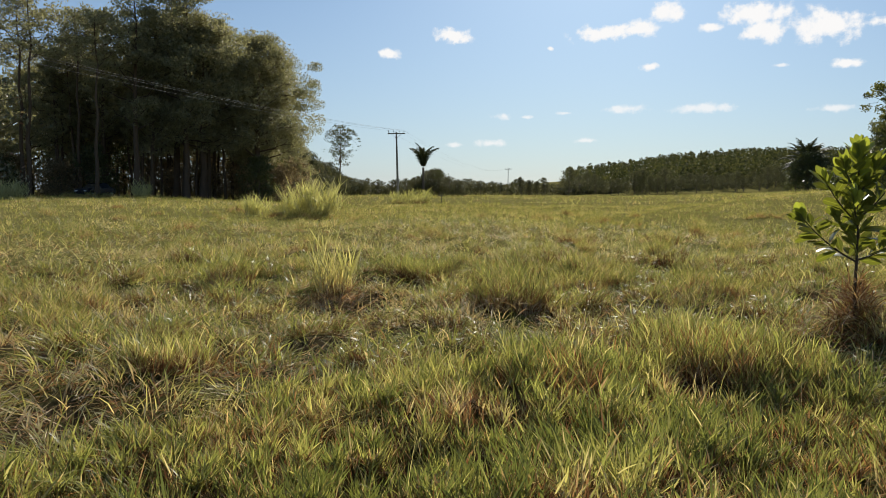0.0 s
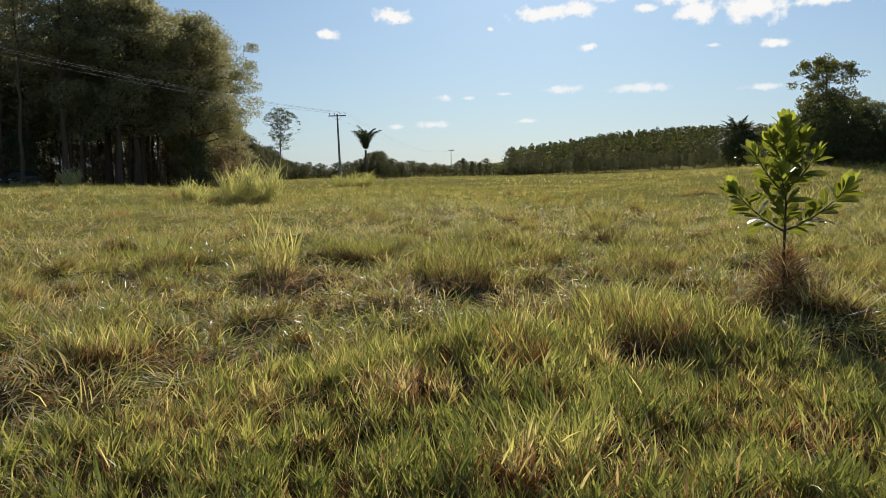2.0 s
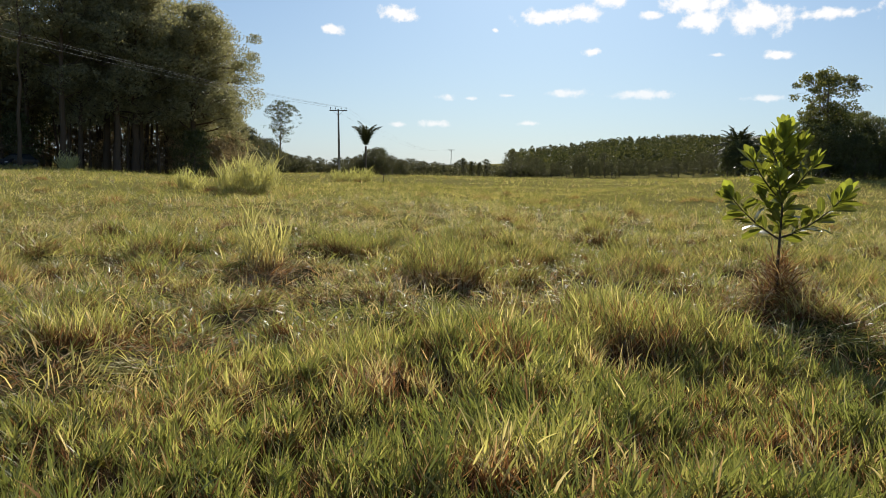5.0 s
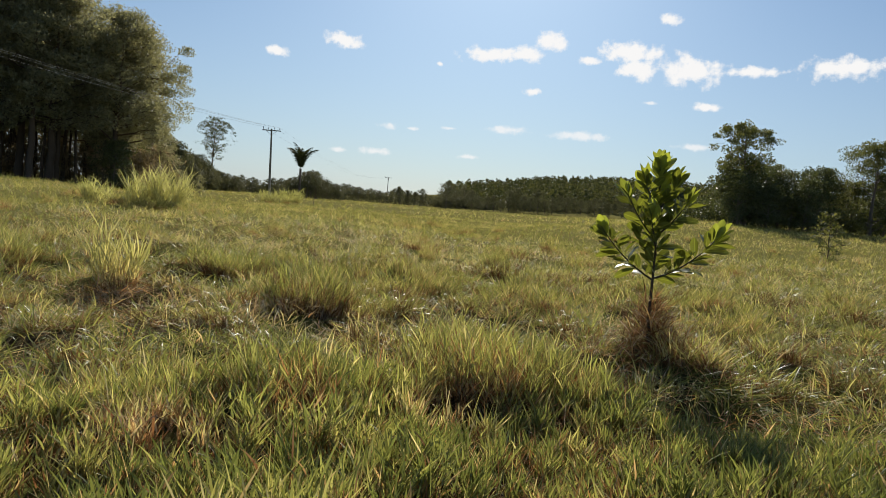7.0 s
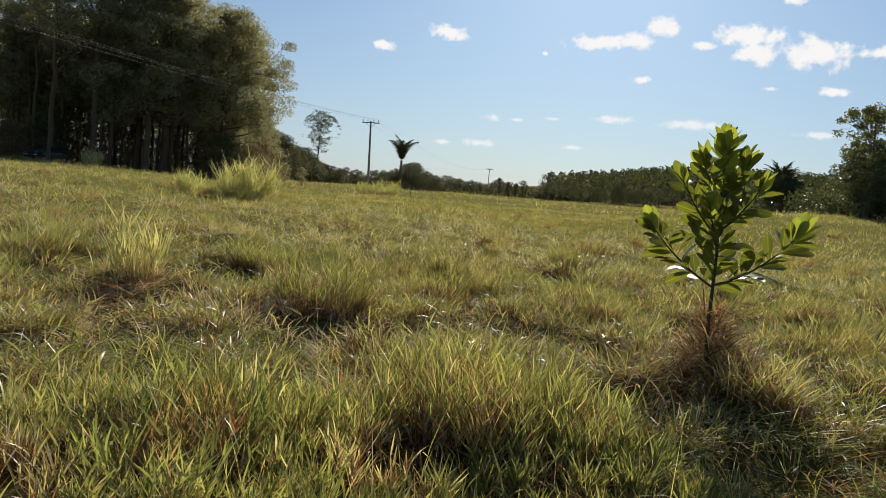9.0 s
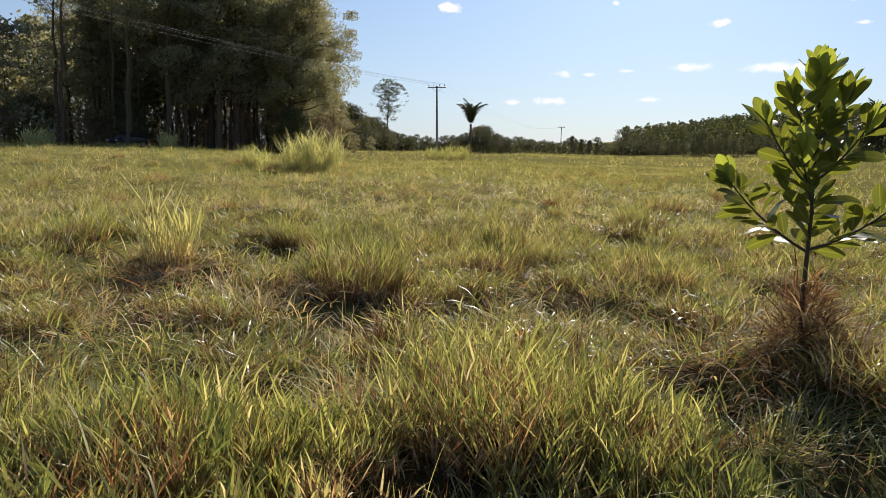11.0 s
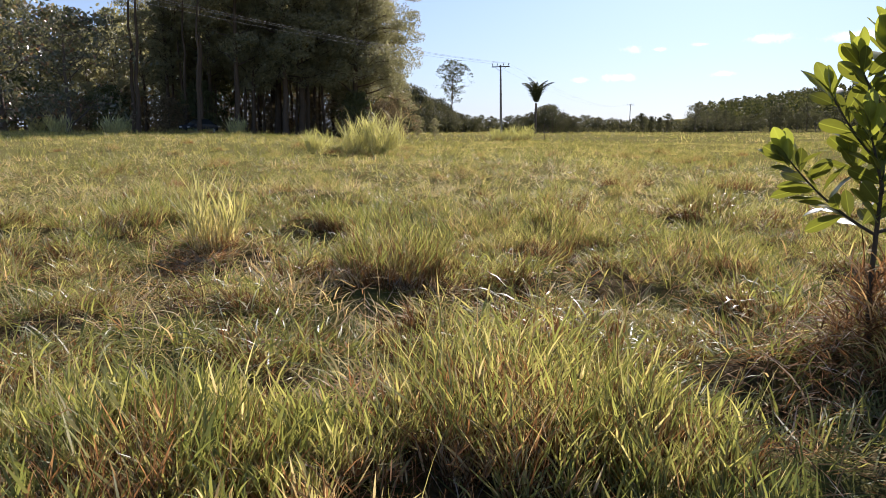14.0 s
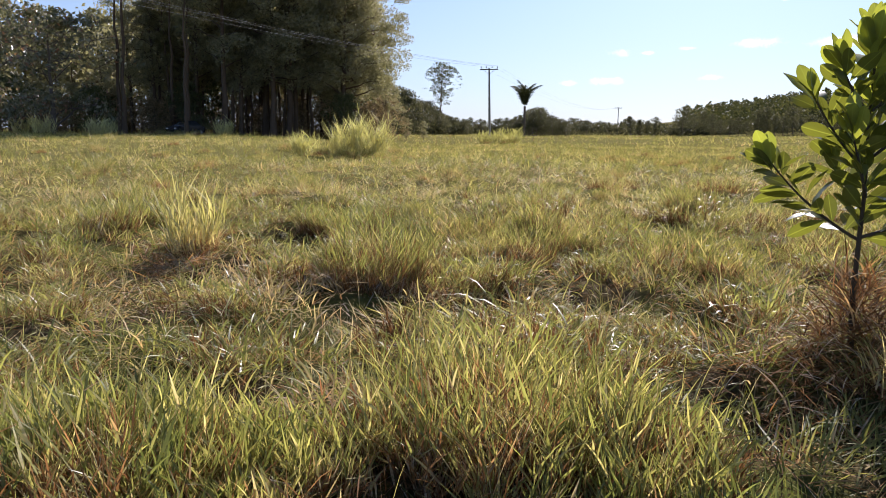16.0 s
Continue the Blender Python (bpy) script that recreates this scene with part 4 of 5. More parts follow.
def tree(name, tall, trunk_r, clear, reach, limbs, twigs, leaves, leaf, clump, mat, bark, label, category="tree", group="", shape=0.5, droop=0.4, rise=0.5, low=0.0, fine=True):
    """A tree at the origin: trunk, limbs that fork, and leaves in clumps at the twigs' ends. shape: where the crown is widest."""
    ob = thing(name, (0, 0, 0), label, category, group)
    top = np.array([rng.normal(0, 0.03 * tall), rng.normal(0, 0.03 * tall), tall * 0.94])
    p, r, _ = limb((0, 0, -0.3), top, trunk_r, trunk_r * 0.12, 0, 0.005, 12)
    r[0] *= 1.35
    part_mesh("trunk", mesh_of("trunk", *tube(p, r, 9), bark, smooth=True), ob)
    pieces, tips = [], []

    def domed(q):
        return tall * (1 - 0.15 * min(1.4, np.hypot(q[0] - top[0], q[1] - top[1]) / reach) ** 2)

    for i in range(limbs):
        f = clear + (1 - clear) * ((i + rng.random() * 0.8) / limbs) ** 0.9
        if i < limbs * low:
            f = clear * (0.15 + 0.85 * rng.random())
        k = f * (len(p) - 1)
        j = min(int(k), len(p) - 2)
        a = p[j] + (p[j + 1] - p[j]) * (k - j)
        g = (f - clear) / (1 - clear)
        prof = np.sin(np.pi * np.clip(0.16 + 0.84 * (max(g, 0) ** (np.log(0.5) / np.log(shape))), 0, 1)) ** 0.7 * 0.8 + 0.2
        ln = reach * prof * rng.uniform(0.7, 1.05)
        h = 2.4 * i + rng.uniform(-0.6, 0.6)
        b = a + ln * np.array([np.cos(h), np.sin(h), rise * rng.uniform(0.5, 1.3)])
        b[2] = min(b[2], domed(b))
        own = []
        q, rr, sd = limb(a, b, max(0.012, trunk_r * 0.38 * (1.1 - f)), 0.01 + trunk_r * 0.04, 0.06, 0.06, 6, 5 if fine else 3)
        own.append(tube(q, rr, sd))
        for _ in range(twigs):
            o = q[rng.integers(2, 6)]
            e = o + rng.normal(0, 1, 3) * np.array([1, 1, 0.7]) * ln * 0.3
            e[2] = min(e[2] + 0.1 * ln, domed(e))
            if fine:
                qq, r2, _ = limb(o, e, 0.008 + trunk_r * 0.06, 0.006, 0.05, 0.08, 4)
                own.append(tube(qq, r2, 3))
            tips.append(e)
        tips.append(b)
        if fine:
            part_mesh("limb", mesh_of("limb", *join(own), bark, smooth=True), ob)
        else:
            pieces += own
    if pieces:
        tagged(part_mesh("branchwork", mesh_of("branchwork", *join(pieces), bark, smooth=True), ob), "thin dark branches inside the crown", kind="stuff")
    tips = np.array(tips)
    w = rng.uniform(0.4, 1.6, len(tips))
    pick = rng.choice(len(tips), leaves, p=w / w.sum())
    off = rng.normal(0, 1, (leaves, 3))
    off *= (rng.random(leaves) ** 0.36 / (np.linalg.norm(off, axis=1) + 1e-9))[:, None]
    cr = clump * rng.uniform(0.6, 1.4, len(tips))
    c = tips[pick] + off * np.stack([cr, cr, 0.62 * cr], 1)[pick]
    c[:, 2] = np.maximum(c[:, 2], 0.2)
    part_mesh("crown", mesh_of("crown", *leaves_at(c, leaf, 0.5, droop), mat), ob)
    return ob


def stand(ob, x, y, size=1.0, turn=None, copy=True):
    """Puts a tree, or a copy of it, on the ground."""
    turn = rng.uniform(0, 360) if turn is None else turn
    m = pose(x, y, float(height(x, y)), 0, 0, turn) @ Matrix.Diagonal((size, size, size * rng.uniform(0.94, 1.06), 1))
    if copy:
        return copy_thing(ob, m)
    ob.matrix_basis = m
    return ob


# the eucalyptus grove and the wood behind it
gum_a = tree("eucalyptus_tree", 25, 0.34, 0.30, 4.6, 26, 3, 11500, 0.30, 1.15, m_gum, m_gumbark, "tall dark eucalyptus tree with ragged olive crown", "tree", "eucalyptus grove")
gum_b = tree("eucalyptus_tree", 23, 0.30, 0.22, 5.2, 26, 3, 12000, 0.29, 1.15, m_gum, m_gumbark, "tall spreading eucalyptus tree with dense drooping olive crown", "tree", "eucalyptus grove", 0.55)
gum_wide = tree("eucalyptus_tree", 21.5, 0.42, 0.25, 6.0, 40, 3, 36000, 0.27, 1.45, m_gum, m_gumbark, "broad eucalyptus tree with rounded billowing crown over a bare trunk", "tree", "eucalyptus grove", 0.42, 0.4, 0.36)
gum_c = tree("eucalyptus_tree", 21, 0.24, 0.10, 4.9, 38, 3, 10800, 0.37, 1.2, m_gum, m_gumbark, "eucalyptus tree leafy nearly to the ground", "tree", "eucalyptus grove", 0.55)
gum_thin = tree("eucalyptus_tree", 21, 0.22, 0.64, 3.6, 20, 4, 3400, 0.26, 0.75, m_gum, m_gumbark, "slender eucalyptus tree with sparse open crown", "tree", "eucalyptus grove")
slim = tree("plantation_tree", 16, 0.16, 0.34, 1.9, 16, 3, 700, 0.64, 1.05, m_gum, m_gumbark, "slim straight plantation tree in a dark close row", "tree", "plantation rows", fine=False)
bush = tree("bush", 5.0, 0.12, 0.03, 2.4, 26, 3, 5200, 0.21, 0.75, m_far, m_bark, "dark leafy bush at the foot of the trees", "bush", "bushes at the wood's edge", 0.3, fine=False)
broad = tree("broadleaf_tree", 12.5, 0.28, 0.20, 4.4, 30, 3, 15000, 0.24, 0.95, m_broad, m_bark, "dark green broadleaf tree with billowing crown", "tree", "trees at the field's edge", 0.5, 0.4, 0.5, 0.3)
flat_top = tree("broadleaf_tree", 11.0, 0.26, 0.52, 3.4, 18, 4, 7000, 0.26, 0.75, m_broad, m_bark, "broadleaf tree with open flat-topped crown on forked limbs", "tree", "trees at the field's edge", 0.62, 0.2, 0.4)
leafy_big = tree("large_leaved_tree", 8.8, 0.2, 0.18, 4.6, 26, 5, 3400, 0.35, 0.85, m_large, m_bark, "spreading tree with large shiny leaves, some reddish", "tree", "trees at the field's edge", 0.5, 0.3, 0.5, 0.25)

GROVE_A = [(-41, 84, 0.92), (-46, 83, 0.84), (-29.5, 80, 1.12), (-34, 77, 1.12), (-28.3, 84, 0.98), (-31.5, 85, 1.15)]
GROVE_B = [(-50.5, 85, 0.80), (-40, 96, 1.0), (-25.4, 90, 0.92), (-29, 88, 1.1), (-31, 91, 1.15), (-36.5, 84, 1.05), (-34, 81, 1.1)]
GROVE_W = [(-22.8, 85.5, 1.0), (-23.2, 91, 0.9), (-46.5, 88, 0.86), (-28.5, 82.5, 1.08), (-33.0, 86.0, 1.1)]
GROVE_C = [(-20.3, 96, 0.42), (-18.2, 101, 0.40), (-16.3, 104, 0.34), (-28, 96, 0.85), (-25.5, 98, 0.6), (-22.5, 97, 0.5), (-50, 92, 0.92), (-56, 89, 0.86), (-46, 88, 0.8), (-63, 90, 0.84), (-70, 94, 0.85), (-53, 97, 0.9)]
GROVE_T = [(-45.0, 74, 1.08), (-42.5, 71, 1.05), (-38.5, 77, 1.0), (-41.5, 79, 0.95), (-36, 72, 0.92), (-44, 83, 0.9)]
for first, spots in ((gum_a, GROVE_A), (gum_b, GROVE_B), (gum_wide, GROVE_W), (gum_c, GROVE_C), (gum_thin, GROVE_T)):
    for i, (x, y, s) in enumerate(spots):
        stand(first, x, y, s, None, i > 0)
n = 0
for row in range(4):
    for k in range(26):
        x, y = -112 + 3.6 * k + rng.uniform(-1, 1), 95 + 7.5 * row + rng.uniform(-1.2, 1.2)
        if x > -24 + 0.6 * row:
            continue
        stand(slim, x, y, rng.uniform(0.72, 1.2), None, n > 0)
        n += 1
BUSHES = [(-40.5, 80, 1.1), (-43, 78, 0.9), (-30, 88, 1.0), (-34, 88, 0.9), (-22, 83, 0.9), (-20.5, 86, 1.0), (-26, 90, 1.2), (-47, 84, 0.9), (-25, 97, 1.3), (-29, 99, 1.4), (-33, 97, 1.3), (-38, 95, 1.3), (-43, 92, 1.3), (-49, 91, 1.2), (-56, 90, 1.3), (-63, 90, 1.2), (-70, 88, 1.3), (-21, 99, 1.4), (-78, 92, 1.3), (-20.5, 92, 1.1), (-52, 80, 1.0), (-58, 78, 1.1)]
shade_bush = tree("bush", 4.6, 0.10, 0.03, 2.4, 22, 3, 3000, 0.26, 0.9, m_under, m_bark, "brown half-bare bush in the shade of the wood", "bush", "bushes at the wood's edge", 0.3, fine=False)
for k in range(18):
    stand(slim, -47 + 1.25 * k + rng.uniform(-0.6, 0.6), 84 + 9 * rng.random(), rng.uniform(0.9, 1.15))
for i, (x, y, s) in enumerate(BUSHES):
    stand(shade_bush if i % 4 else bush, x, y, s, None, i > 1)
stand(leafy_big, -48.5, 68.0, 1.36, 40, False)
stand(leafy_big, -58.0, 70.0, 1.25, 150)
for i, (x, y, s) in enumerate([(47, 66, 0.66), (51.5, 57, 1.5), (56.5, 57, 1.6), (53, 66, 0.95), (52, 60, 0.9), (45.5, 60, 0.6), (49.5, 68, 0.72), (46, 71, 0.6), (56, 66, 0.9), (60, 62, 1.05), (66, 70, 1.1), (73, 78, 1.2)]):
    stand(broad, x, y, 0.85 * s, None, i > 0)
stand(flat_top, 40.2, 60, 0.83, 10, False)
for x, y, s in [(39.0, 58.6, 0.8), (41.3, 57.6, 0.7), (44.6, 57.0, 0.75), (40.8, 63, 0.95), (42, 62, 1.05), (44.5, 60.5, 0.95), (43.5, 66, 1.0), (45, 63, 0.95), (47.5, 59, 1.0), (49, 62, 1.0), (54, 58, 1.0), (60, 64, 1.0), (61.6, 116.5, 1.1), (63.4, 116.0, 1.0), (60.0, 117.5, 0.8)]:
    stand(bush, x, y, s)


# ---- the line of poles ----
def box(bm, sx, sy, sz, at=(0, 0, 0), bevel=0.0):
    r = bmesh.ops.create_cube(bm, size=1.0, matrix=Matrix.Translation(at) @ Matrix.Diagonal((sx, sy, sz, 1)))
    if bevel:
        es = list({e for v in r["verts"] for e in v.link_edges})
        bmesh.ops.bevel(bm, geom=es, offset=bevel, segments=2, affect="EDGES", profile=0.5)
    return bm


def cyl(bm, r0, r1, h, at=(0, 0, 0), sides=12, turn=None):
    bmesh.ops.create_cone(bm, cap_ends=True, segments=sides, radius1=r0, radius2=r1, depth=h, matrix=Matrix.Translation(at) @ (turn or Matrix.Identity(4)))
    return bm


def utility_pole(x, y, tall, lean, facing):
    ob = thing("utility_pole", (0, 0, 0), "weathered grey utility pole with a timber crossarm", "utility pole", "poles of the power line")
    bm = bmesh.new()
    v, f = tube([(0, 0, -0.5), (0, 0, tall * 0.5), (0, 0, tall)], [0.20, 0.155, 0.11], 12)
    part_mesh("shaft", mesh_of("shaft", v, f, m_pole, smooth=True), ob)
    part("crossarm", box(bm, 2.6, 0.11, 0.14, (0, -0.14, tall - 0.25), 0.015), m_arm, ob, "dark timber crossarm")
    for dx in (-1.15, -0.42, 0.42, 1.15):
        bm = bmesh.new()
        cyl(bm, 0.02, 0.02, 0.16, (dx, -0.14, tall - 0.11), 6)
        for k, r in ((0.0, 0.08), (0.09, 0.07), (0.17, 0.055)):
            cyl(bm, r, r * 0.6, 0.08, (dx, -0.14, tall + 0.0 + k), 10)
        part("insulator", bm, m_porcelain, ob, "brown porcelain insulator")
    for sgn in (-1, 1):
        v, f = tube([(0, -0.1, tall - 0.95), (sgn * 0.75, -0.14, tall - 0.32)], [0.02, 0.02], 5)
        part_mesh("brace", mesh_of("brace", v, f, m_arm), ob)
    ob.matrix_basis = pose(x, y, float(height(x, y)), 0, lean, facing)
    return ob


POLES = [(-33.5, 17.5, 10.6, 0.0, 14), (-6.64, 105.0, 10.5, -1.3, 6), (25.9, 280.0, 10.4, 0.4, -9)]
poles = [utility_pole(*p) for p in POLES]
bpy.context.view_layer.update()
for p, q, sag in ((0, 1, 1.0), (1, 2, 3.0)):
    for dx in (-1.15, 0.42, 1.15):
        a = poles[p].matrix_basis @ Vector((dx, -0.14, POLES[p][2] + 0.22))
        b = poles[q].matrix_basis @ Vector((dx, -0.14, POLES[q][2] + 0.22))
        s = np.linspace(0, 1, 25)[:, None]
        pts = np.array(a) * (1 - s) + np.array(b) * s
        pts[:, 2] -= sag * 4 * s[:, 0] * (1 - s[:, 0])
        v, f = tube(pts, np.full(25, 0.011 if p == 0 else 0.006), 5)
        tagged(new("power_line", mesh_of("power_line", v, f, m_wire)), "bare aluminium power line slung between poles", "cable", "power lines")


# ---- the far side of the field ----
far_tree = tree("far_tree", 9, 0.2, 0.04, 3.4, 18, 4, 2300, 0.42, 1.2, m_grey, m_bark, "dark rounded tree in the far treeline", "tree", "far treeline", 0.35, fine=False)
far_spire = tree("cypress_like_tree", 8, 0.16, 0.05, 1.9, 34, 3, 1600, 0.45, 0.7, m_grey, m_bark, "narrow pointed dark tree in the far row", "tree", "pointed trees", 0.3, 0.2, 0.6, fine=False)
n = 0
for k in range(30):
    # the wood's edge falls away from the grove towards the gap in the trees
    f = k / 29
    deep = 150 + 70 * f
    x = (-0.225 + 0.115 * f) * deep + rng.uniform(-1, 1)
    stand(far_tree, x, deep + rng.uniform(-4, 4), np.interp(f, [0, 0.38, 0.65, 1], [10.4, 9.0, 5.7, 4.2]) / 9.6 * rng.uniform(0.85, 1.06), None, n > 0)
    n += 1
for k in range(44):
    f = k / 43
    deep = 240 + rng.uniform(-10, 18)
    stand(far_tree, (-0.125 + 0.32 * f) * deep, deep, rng.uniform(0.34, 0.6))
for k in range(15):
    f = (k + 0.5) / 15
    deep = 192 + rng.uniform(-5, 14)
    big = 0.5 + 0.36 * np.exp(-((f - 0.5) / 0.2) ** 2)
    stand(far_tree, (-0.055 + 0.085 * f) * deep, deep, big * rng.uniform(0.8, 1.02))
for i, u_ in enumerate((0.112, 0.1225, 0.133, 0.1445)):
    stand(far_spire, u_ * 230, 229, (0.72, 0.82, 0.80, 0.7)[i], None, i > 0)
stand(far_tree, 38.3, 212, 0.78)
for k in range(34):
    f = k / 33
    deep = 234 + rng.uniform(-14, 12)
    stand(far_tree, (0.185 + 0.37 * f) * deep, deep, rng.uniform(0.42, 0.85))

# scrub that closes the foot of the woods
def undergrowth(name, line, count, tall, deep, label, mat=m_grey, leaf=0.75):
    """A band of low leaves along a line of points."""
    p = np.array(line, float)
    k = rng.uniform(0, len(p) - 1.001, count)
    j = k.astype(int)
    c = p[j] + (p[j + 1] - p[j]) * (k - j)[:, None]
    c = c + np.stack([rng.normal(0, 1.0, count), rng.uniform(0, deep, count)], 1)
    top = tall * (0.35 + 1.1 * fbm(c[:, 0] / 5, c[:, 1] / 9, 61, 2))
    z = height(c[:, 0], c[:, 1]) + top * rng.random(count) ** 0.8
    tagged(new(name, mesh_of(name, *leaves_at(np.column_stack([c, z]), leaf, 0.6), mat)), label, "undergrowth", kind="stuff")


undergrowth("far_scrub", [(-34, 148), (-27, 205), (-30, 236), (0, 236), (40, 234), (60, 240), (130, 236)], 18000, 3.6, 10, "dark low scrub along the far edge of the field")
undergrowth("wood_scrub", [(-112, 93), (-70, 91), (-45, 90), (-22, 96)], 26000, 5.5, 10, "brown shaded scrub between the trunks of the wood", m_under, 0.42)
undergrowth("edge_scrub", [(38.5, 64), (47, 62), (60, 60), (78, 66)], 16000, 2.6, 6, "dark scrub at the foot of the trees", m_far, 0.26)

# the planted hillside, too far to tell its trees apart
cx, cy = np.meshgrid(np.arange(62, 300, 4.2), np.arange(250, 352, 4.6))
cx, cy = cx.ravel() + rng.uniform(-2, 2, cx.size), cy.ravel() + rng.uniform(-2, 2, cx.size)
ctall = rng.uniform(7.6, 10.0, cx.size) * (0.9 + 0.2 * fbm(cx / 22, cy / 22, 71, 2))
per = 88
t_ = rng.random((cx.size, per))
rad = 2.5 * np.sqrt(np.clip(1.02 - t_, 0, 1)) * rng.random((cx.size, per)) ** 0.3
ang = rng.uniform(0, 6.283, (cx.size, per))
cen = np.stack([cx[:, None] + rad * np.cos(ang), cy[:, None] + rad * np.sin(ang), height(cx, cy)[:, None] + ctall[:, None] * (0.08 + 0.92 * t_)], 2).reshape(-1, 3)
tagged(new("hillside_wood", mesh_of("hillside_wood", *leaves_at(cen, 0.95, 0.6), m_hill)), "dense dark plantation covering the low hill", "woods", kind="stuff")

# a lone bare-stemmed tree with a tuft of crown, and a palm
lone = tree("tall_sparse_tree", 21.5, 0.26, 0.42, 4.6, 52, 7, 9000, 0.24, 0.55, m_far, m_gumbark, "tall pale tree with thin see-through crown", "tree", "", 0.84, 0.2, 1.1)
stand(lone, -29.7, 200, 1.0, 30, False)
stand(lone, -1.0, 188, 0.36, 80)


def palm(x, y, trunk_h, frond_len, fronds, open_, leaflet, arch, hang, label):
    ob = thing("palm_tree", (x, y, float(height(x, y))), label, "palm", "palms beyond the field")
    v, f = tube([(0, 0, -0.4), (0.05, 0, trunk_h * 0.5), (0, 0.05, trunk_h)], [0.34, 0.26, 0.3], 10)
    part_mesh("trunk", mesh_of("trunk", v, f, m_bark, smooth=True), ob)
    for i in range(fronds):
        h = i * 2.4
        steep = 0.04 + open_ * (i / fronds) ** 0.8
        ln = frond_len * rng.uniform(0.82, 1.1)
        s = np.linspace(0, 1, 12)
        th = steep + arch * s**2.6
        st = ln / 11
        px = np.cumsum(np.sin(th) * st) - np.sin(th[0]) * st
        pz = np.cumsum(np.cos(th) * st)
        mid = np.stack([px * np.cos(h), px * np.sin(h), trunk_h + pz - 0.3], 1)
        pieces = [tube(mid, np.linspace(0.08, 0.015, 12), 4)]
        side = np.array([-np.sin(h), np.cos(h), 0])
        k = 46
        t2 = np.linspace(0.04, 0.99, k)
        at = np.stack([np.interp(t2, s, mid[:, j]) for j in range(3)], 1)
        fwd = np.stack([np.interp(t2, s, np.gradient(mid[:, j])) for j in range(3)], 1)
        fwd /= np.linalg.norm(fwd, axis=1)[:, None]
        for sg in (-1, 1):
            ll = leaflet * np.sin(np.pi * np.clip(t2 * 0.8 + 0.16, 0, 1))[:, None] * rng.uniform(0.75, 1.1, (k, 1))
            d = sg * side * 0.7 + fwd * 0.65 + np.array([0, 0, -hang]) + rng.normal(0, 0.12, (k, 3))
            w = fwd * 0.07
            q = np.stack([at - w, at + w, at + d * ll + w * 0.2, at + d * ll - w * 0.2], 1).reshape(-1, 3)
            pieces.append((q, np.arange(4 * k).reshape(k, 4)))
        part_mesh("frond", mesh_of("frond", *join(pieces), m_palm), ob)
    return ob


palm(-5.1, 180, 7.4, 6.9, 16, 0.40, 1.6, 1.15, 0.55, "dark palm with arching feathery fronds on a short trunk")
palm(62.6, 119, 5.0, 4.7, 60, 1.9, 1.1, 0.95, 0.35, "dense dark palm with a shaggy rounded head of fronds")


# ---- the young tree beside the path ----
def leaf_mesh(long, wide, bend, cup, mat):
    """A broad leaf, widest past its middle, folded a little along its rib."""
    rows, vs = 9, []
    for i in range(rows):
        s = (0, 0.12, 0.28, 0.45, 0.62, 0.77, 0.89, 0.97, 1.0)[i]
        w = 0.5 * wide * (np.sin(np.pi * s**1.35) ** 0.62 if 0 < s < 1 else 0.03)
        y, z = long * (0.05 + 0.95 * s), bend * long * s * s
        ruck = 0.05 * wide * np.sin(9 * s)
        vs += [(-w, y, z + cup * w + ruck), (-0.5 * w, y, z + 0.3 * cup * w), (0, y, z), (0.5 * w, y, z + 0.3 * cup * w), (w, y, z + cup * w - ruck)]
    fs = [(5 * i + j, 5 * i + j + 1, 5 * i + j + 6, 5 * i + j + 5) for i in range(rows - 1) for j in range(4)]
    v, f = join([(np.array(vs), np.array(fs)), tube([(0, -0.012, 0), (0, long * 0.06, 0.0)], [0.0032, 0.002], 5)])
    return mesh_of("leaf", v, f, mat, smooth=True)


LEAF_SIZES = [(0.24, 0.094, -0.12, 0.2), (0.215, 0.088, 0.05, 0.3), (0.255, 0.10, -0.2, 0.12), (0.17, 0.064, 0.1, 0.5)]
OLD_LEAVES = [leaf_mesh(*q, m_leaf) for q in LEAF_SIZES]
YOUNG_LEAVES = [leaf_mesh(*q, m_young) for q in LEAF_SIZES]
lr = random.Random(5)


def put_leaf(ob, base, way, kind, size=1.0, roll=0.0, young=False):
    """Hangs a leaf on a twig at base, pointing along way, turned by roll about its rib."""
    y = Vector(way).normalized()
    z = Vector((0, 0, 1)) - y * y.z
    z = z.normalized() if z.length > 0.15 else Vector((math.cos(roll * 9), math.sin(roll * 9), 0)).cross(y).normalized()
    x = y.cross(z)
    lf = new("leaf", (YOUNG_LEAVES if young else OLD_LEAVES)[kind])
    lf.parent = ob
    m = Matrix((x, y, z)).transposed().to_4x4()
    lf.matrix_basis = Matrix.Translation(base) @ m @ pose(0, 0, 0, 0, math.degrees(roll), 0) @ Matrix.Diagonal((size, size, size, 1))
    return lf


SAP = (4.89, 6.56)
sap = thing("sapling", (*SAP, float(height(*SAP))), "young tree with broad glossy yellow-green leaves in whorls", "sapling")
g0 = float(height(*SAP))
RT, BK = np.array([0.92, -0.39, 0.0]), np.array([0.39, 0.92, 0.0])


def at_sap(dx, z, back=0.0):
    """A place by its reach to the side, its height over the world's zero, and its depth behind the stem."""
    return RT * (dx - 0.08 * (z - 0.76)) + BK * back + np.array([0, 0, z - g0])


def sap_way(dx, z, back=0.0):
    return Vector(RT * dx + BK * back + np.array([0, 0, z]))


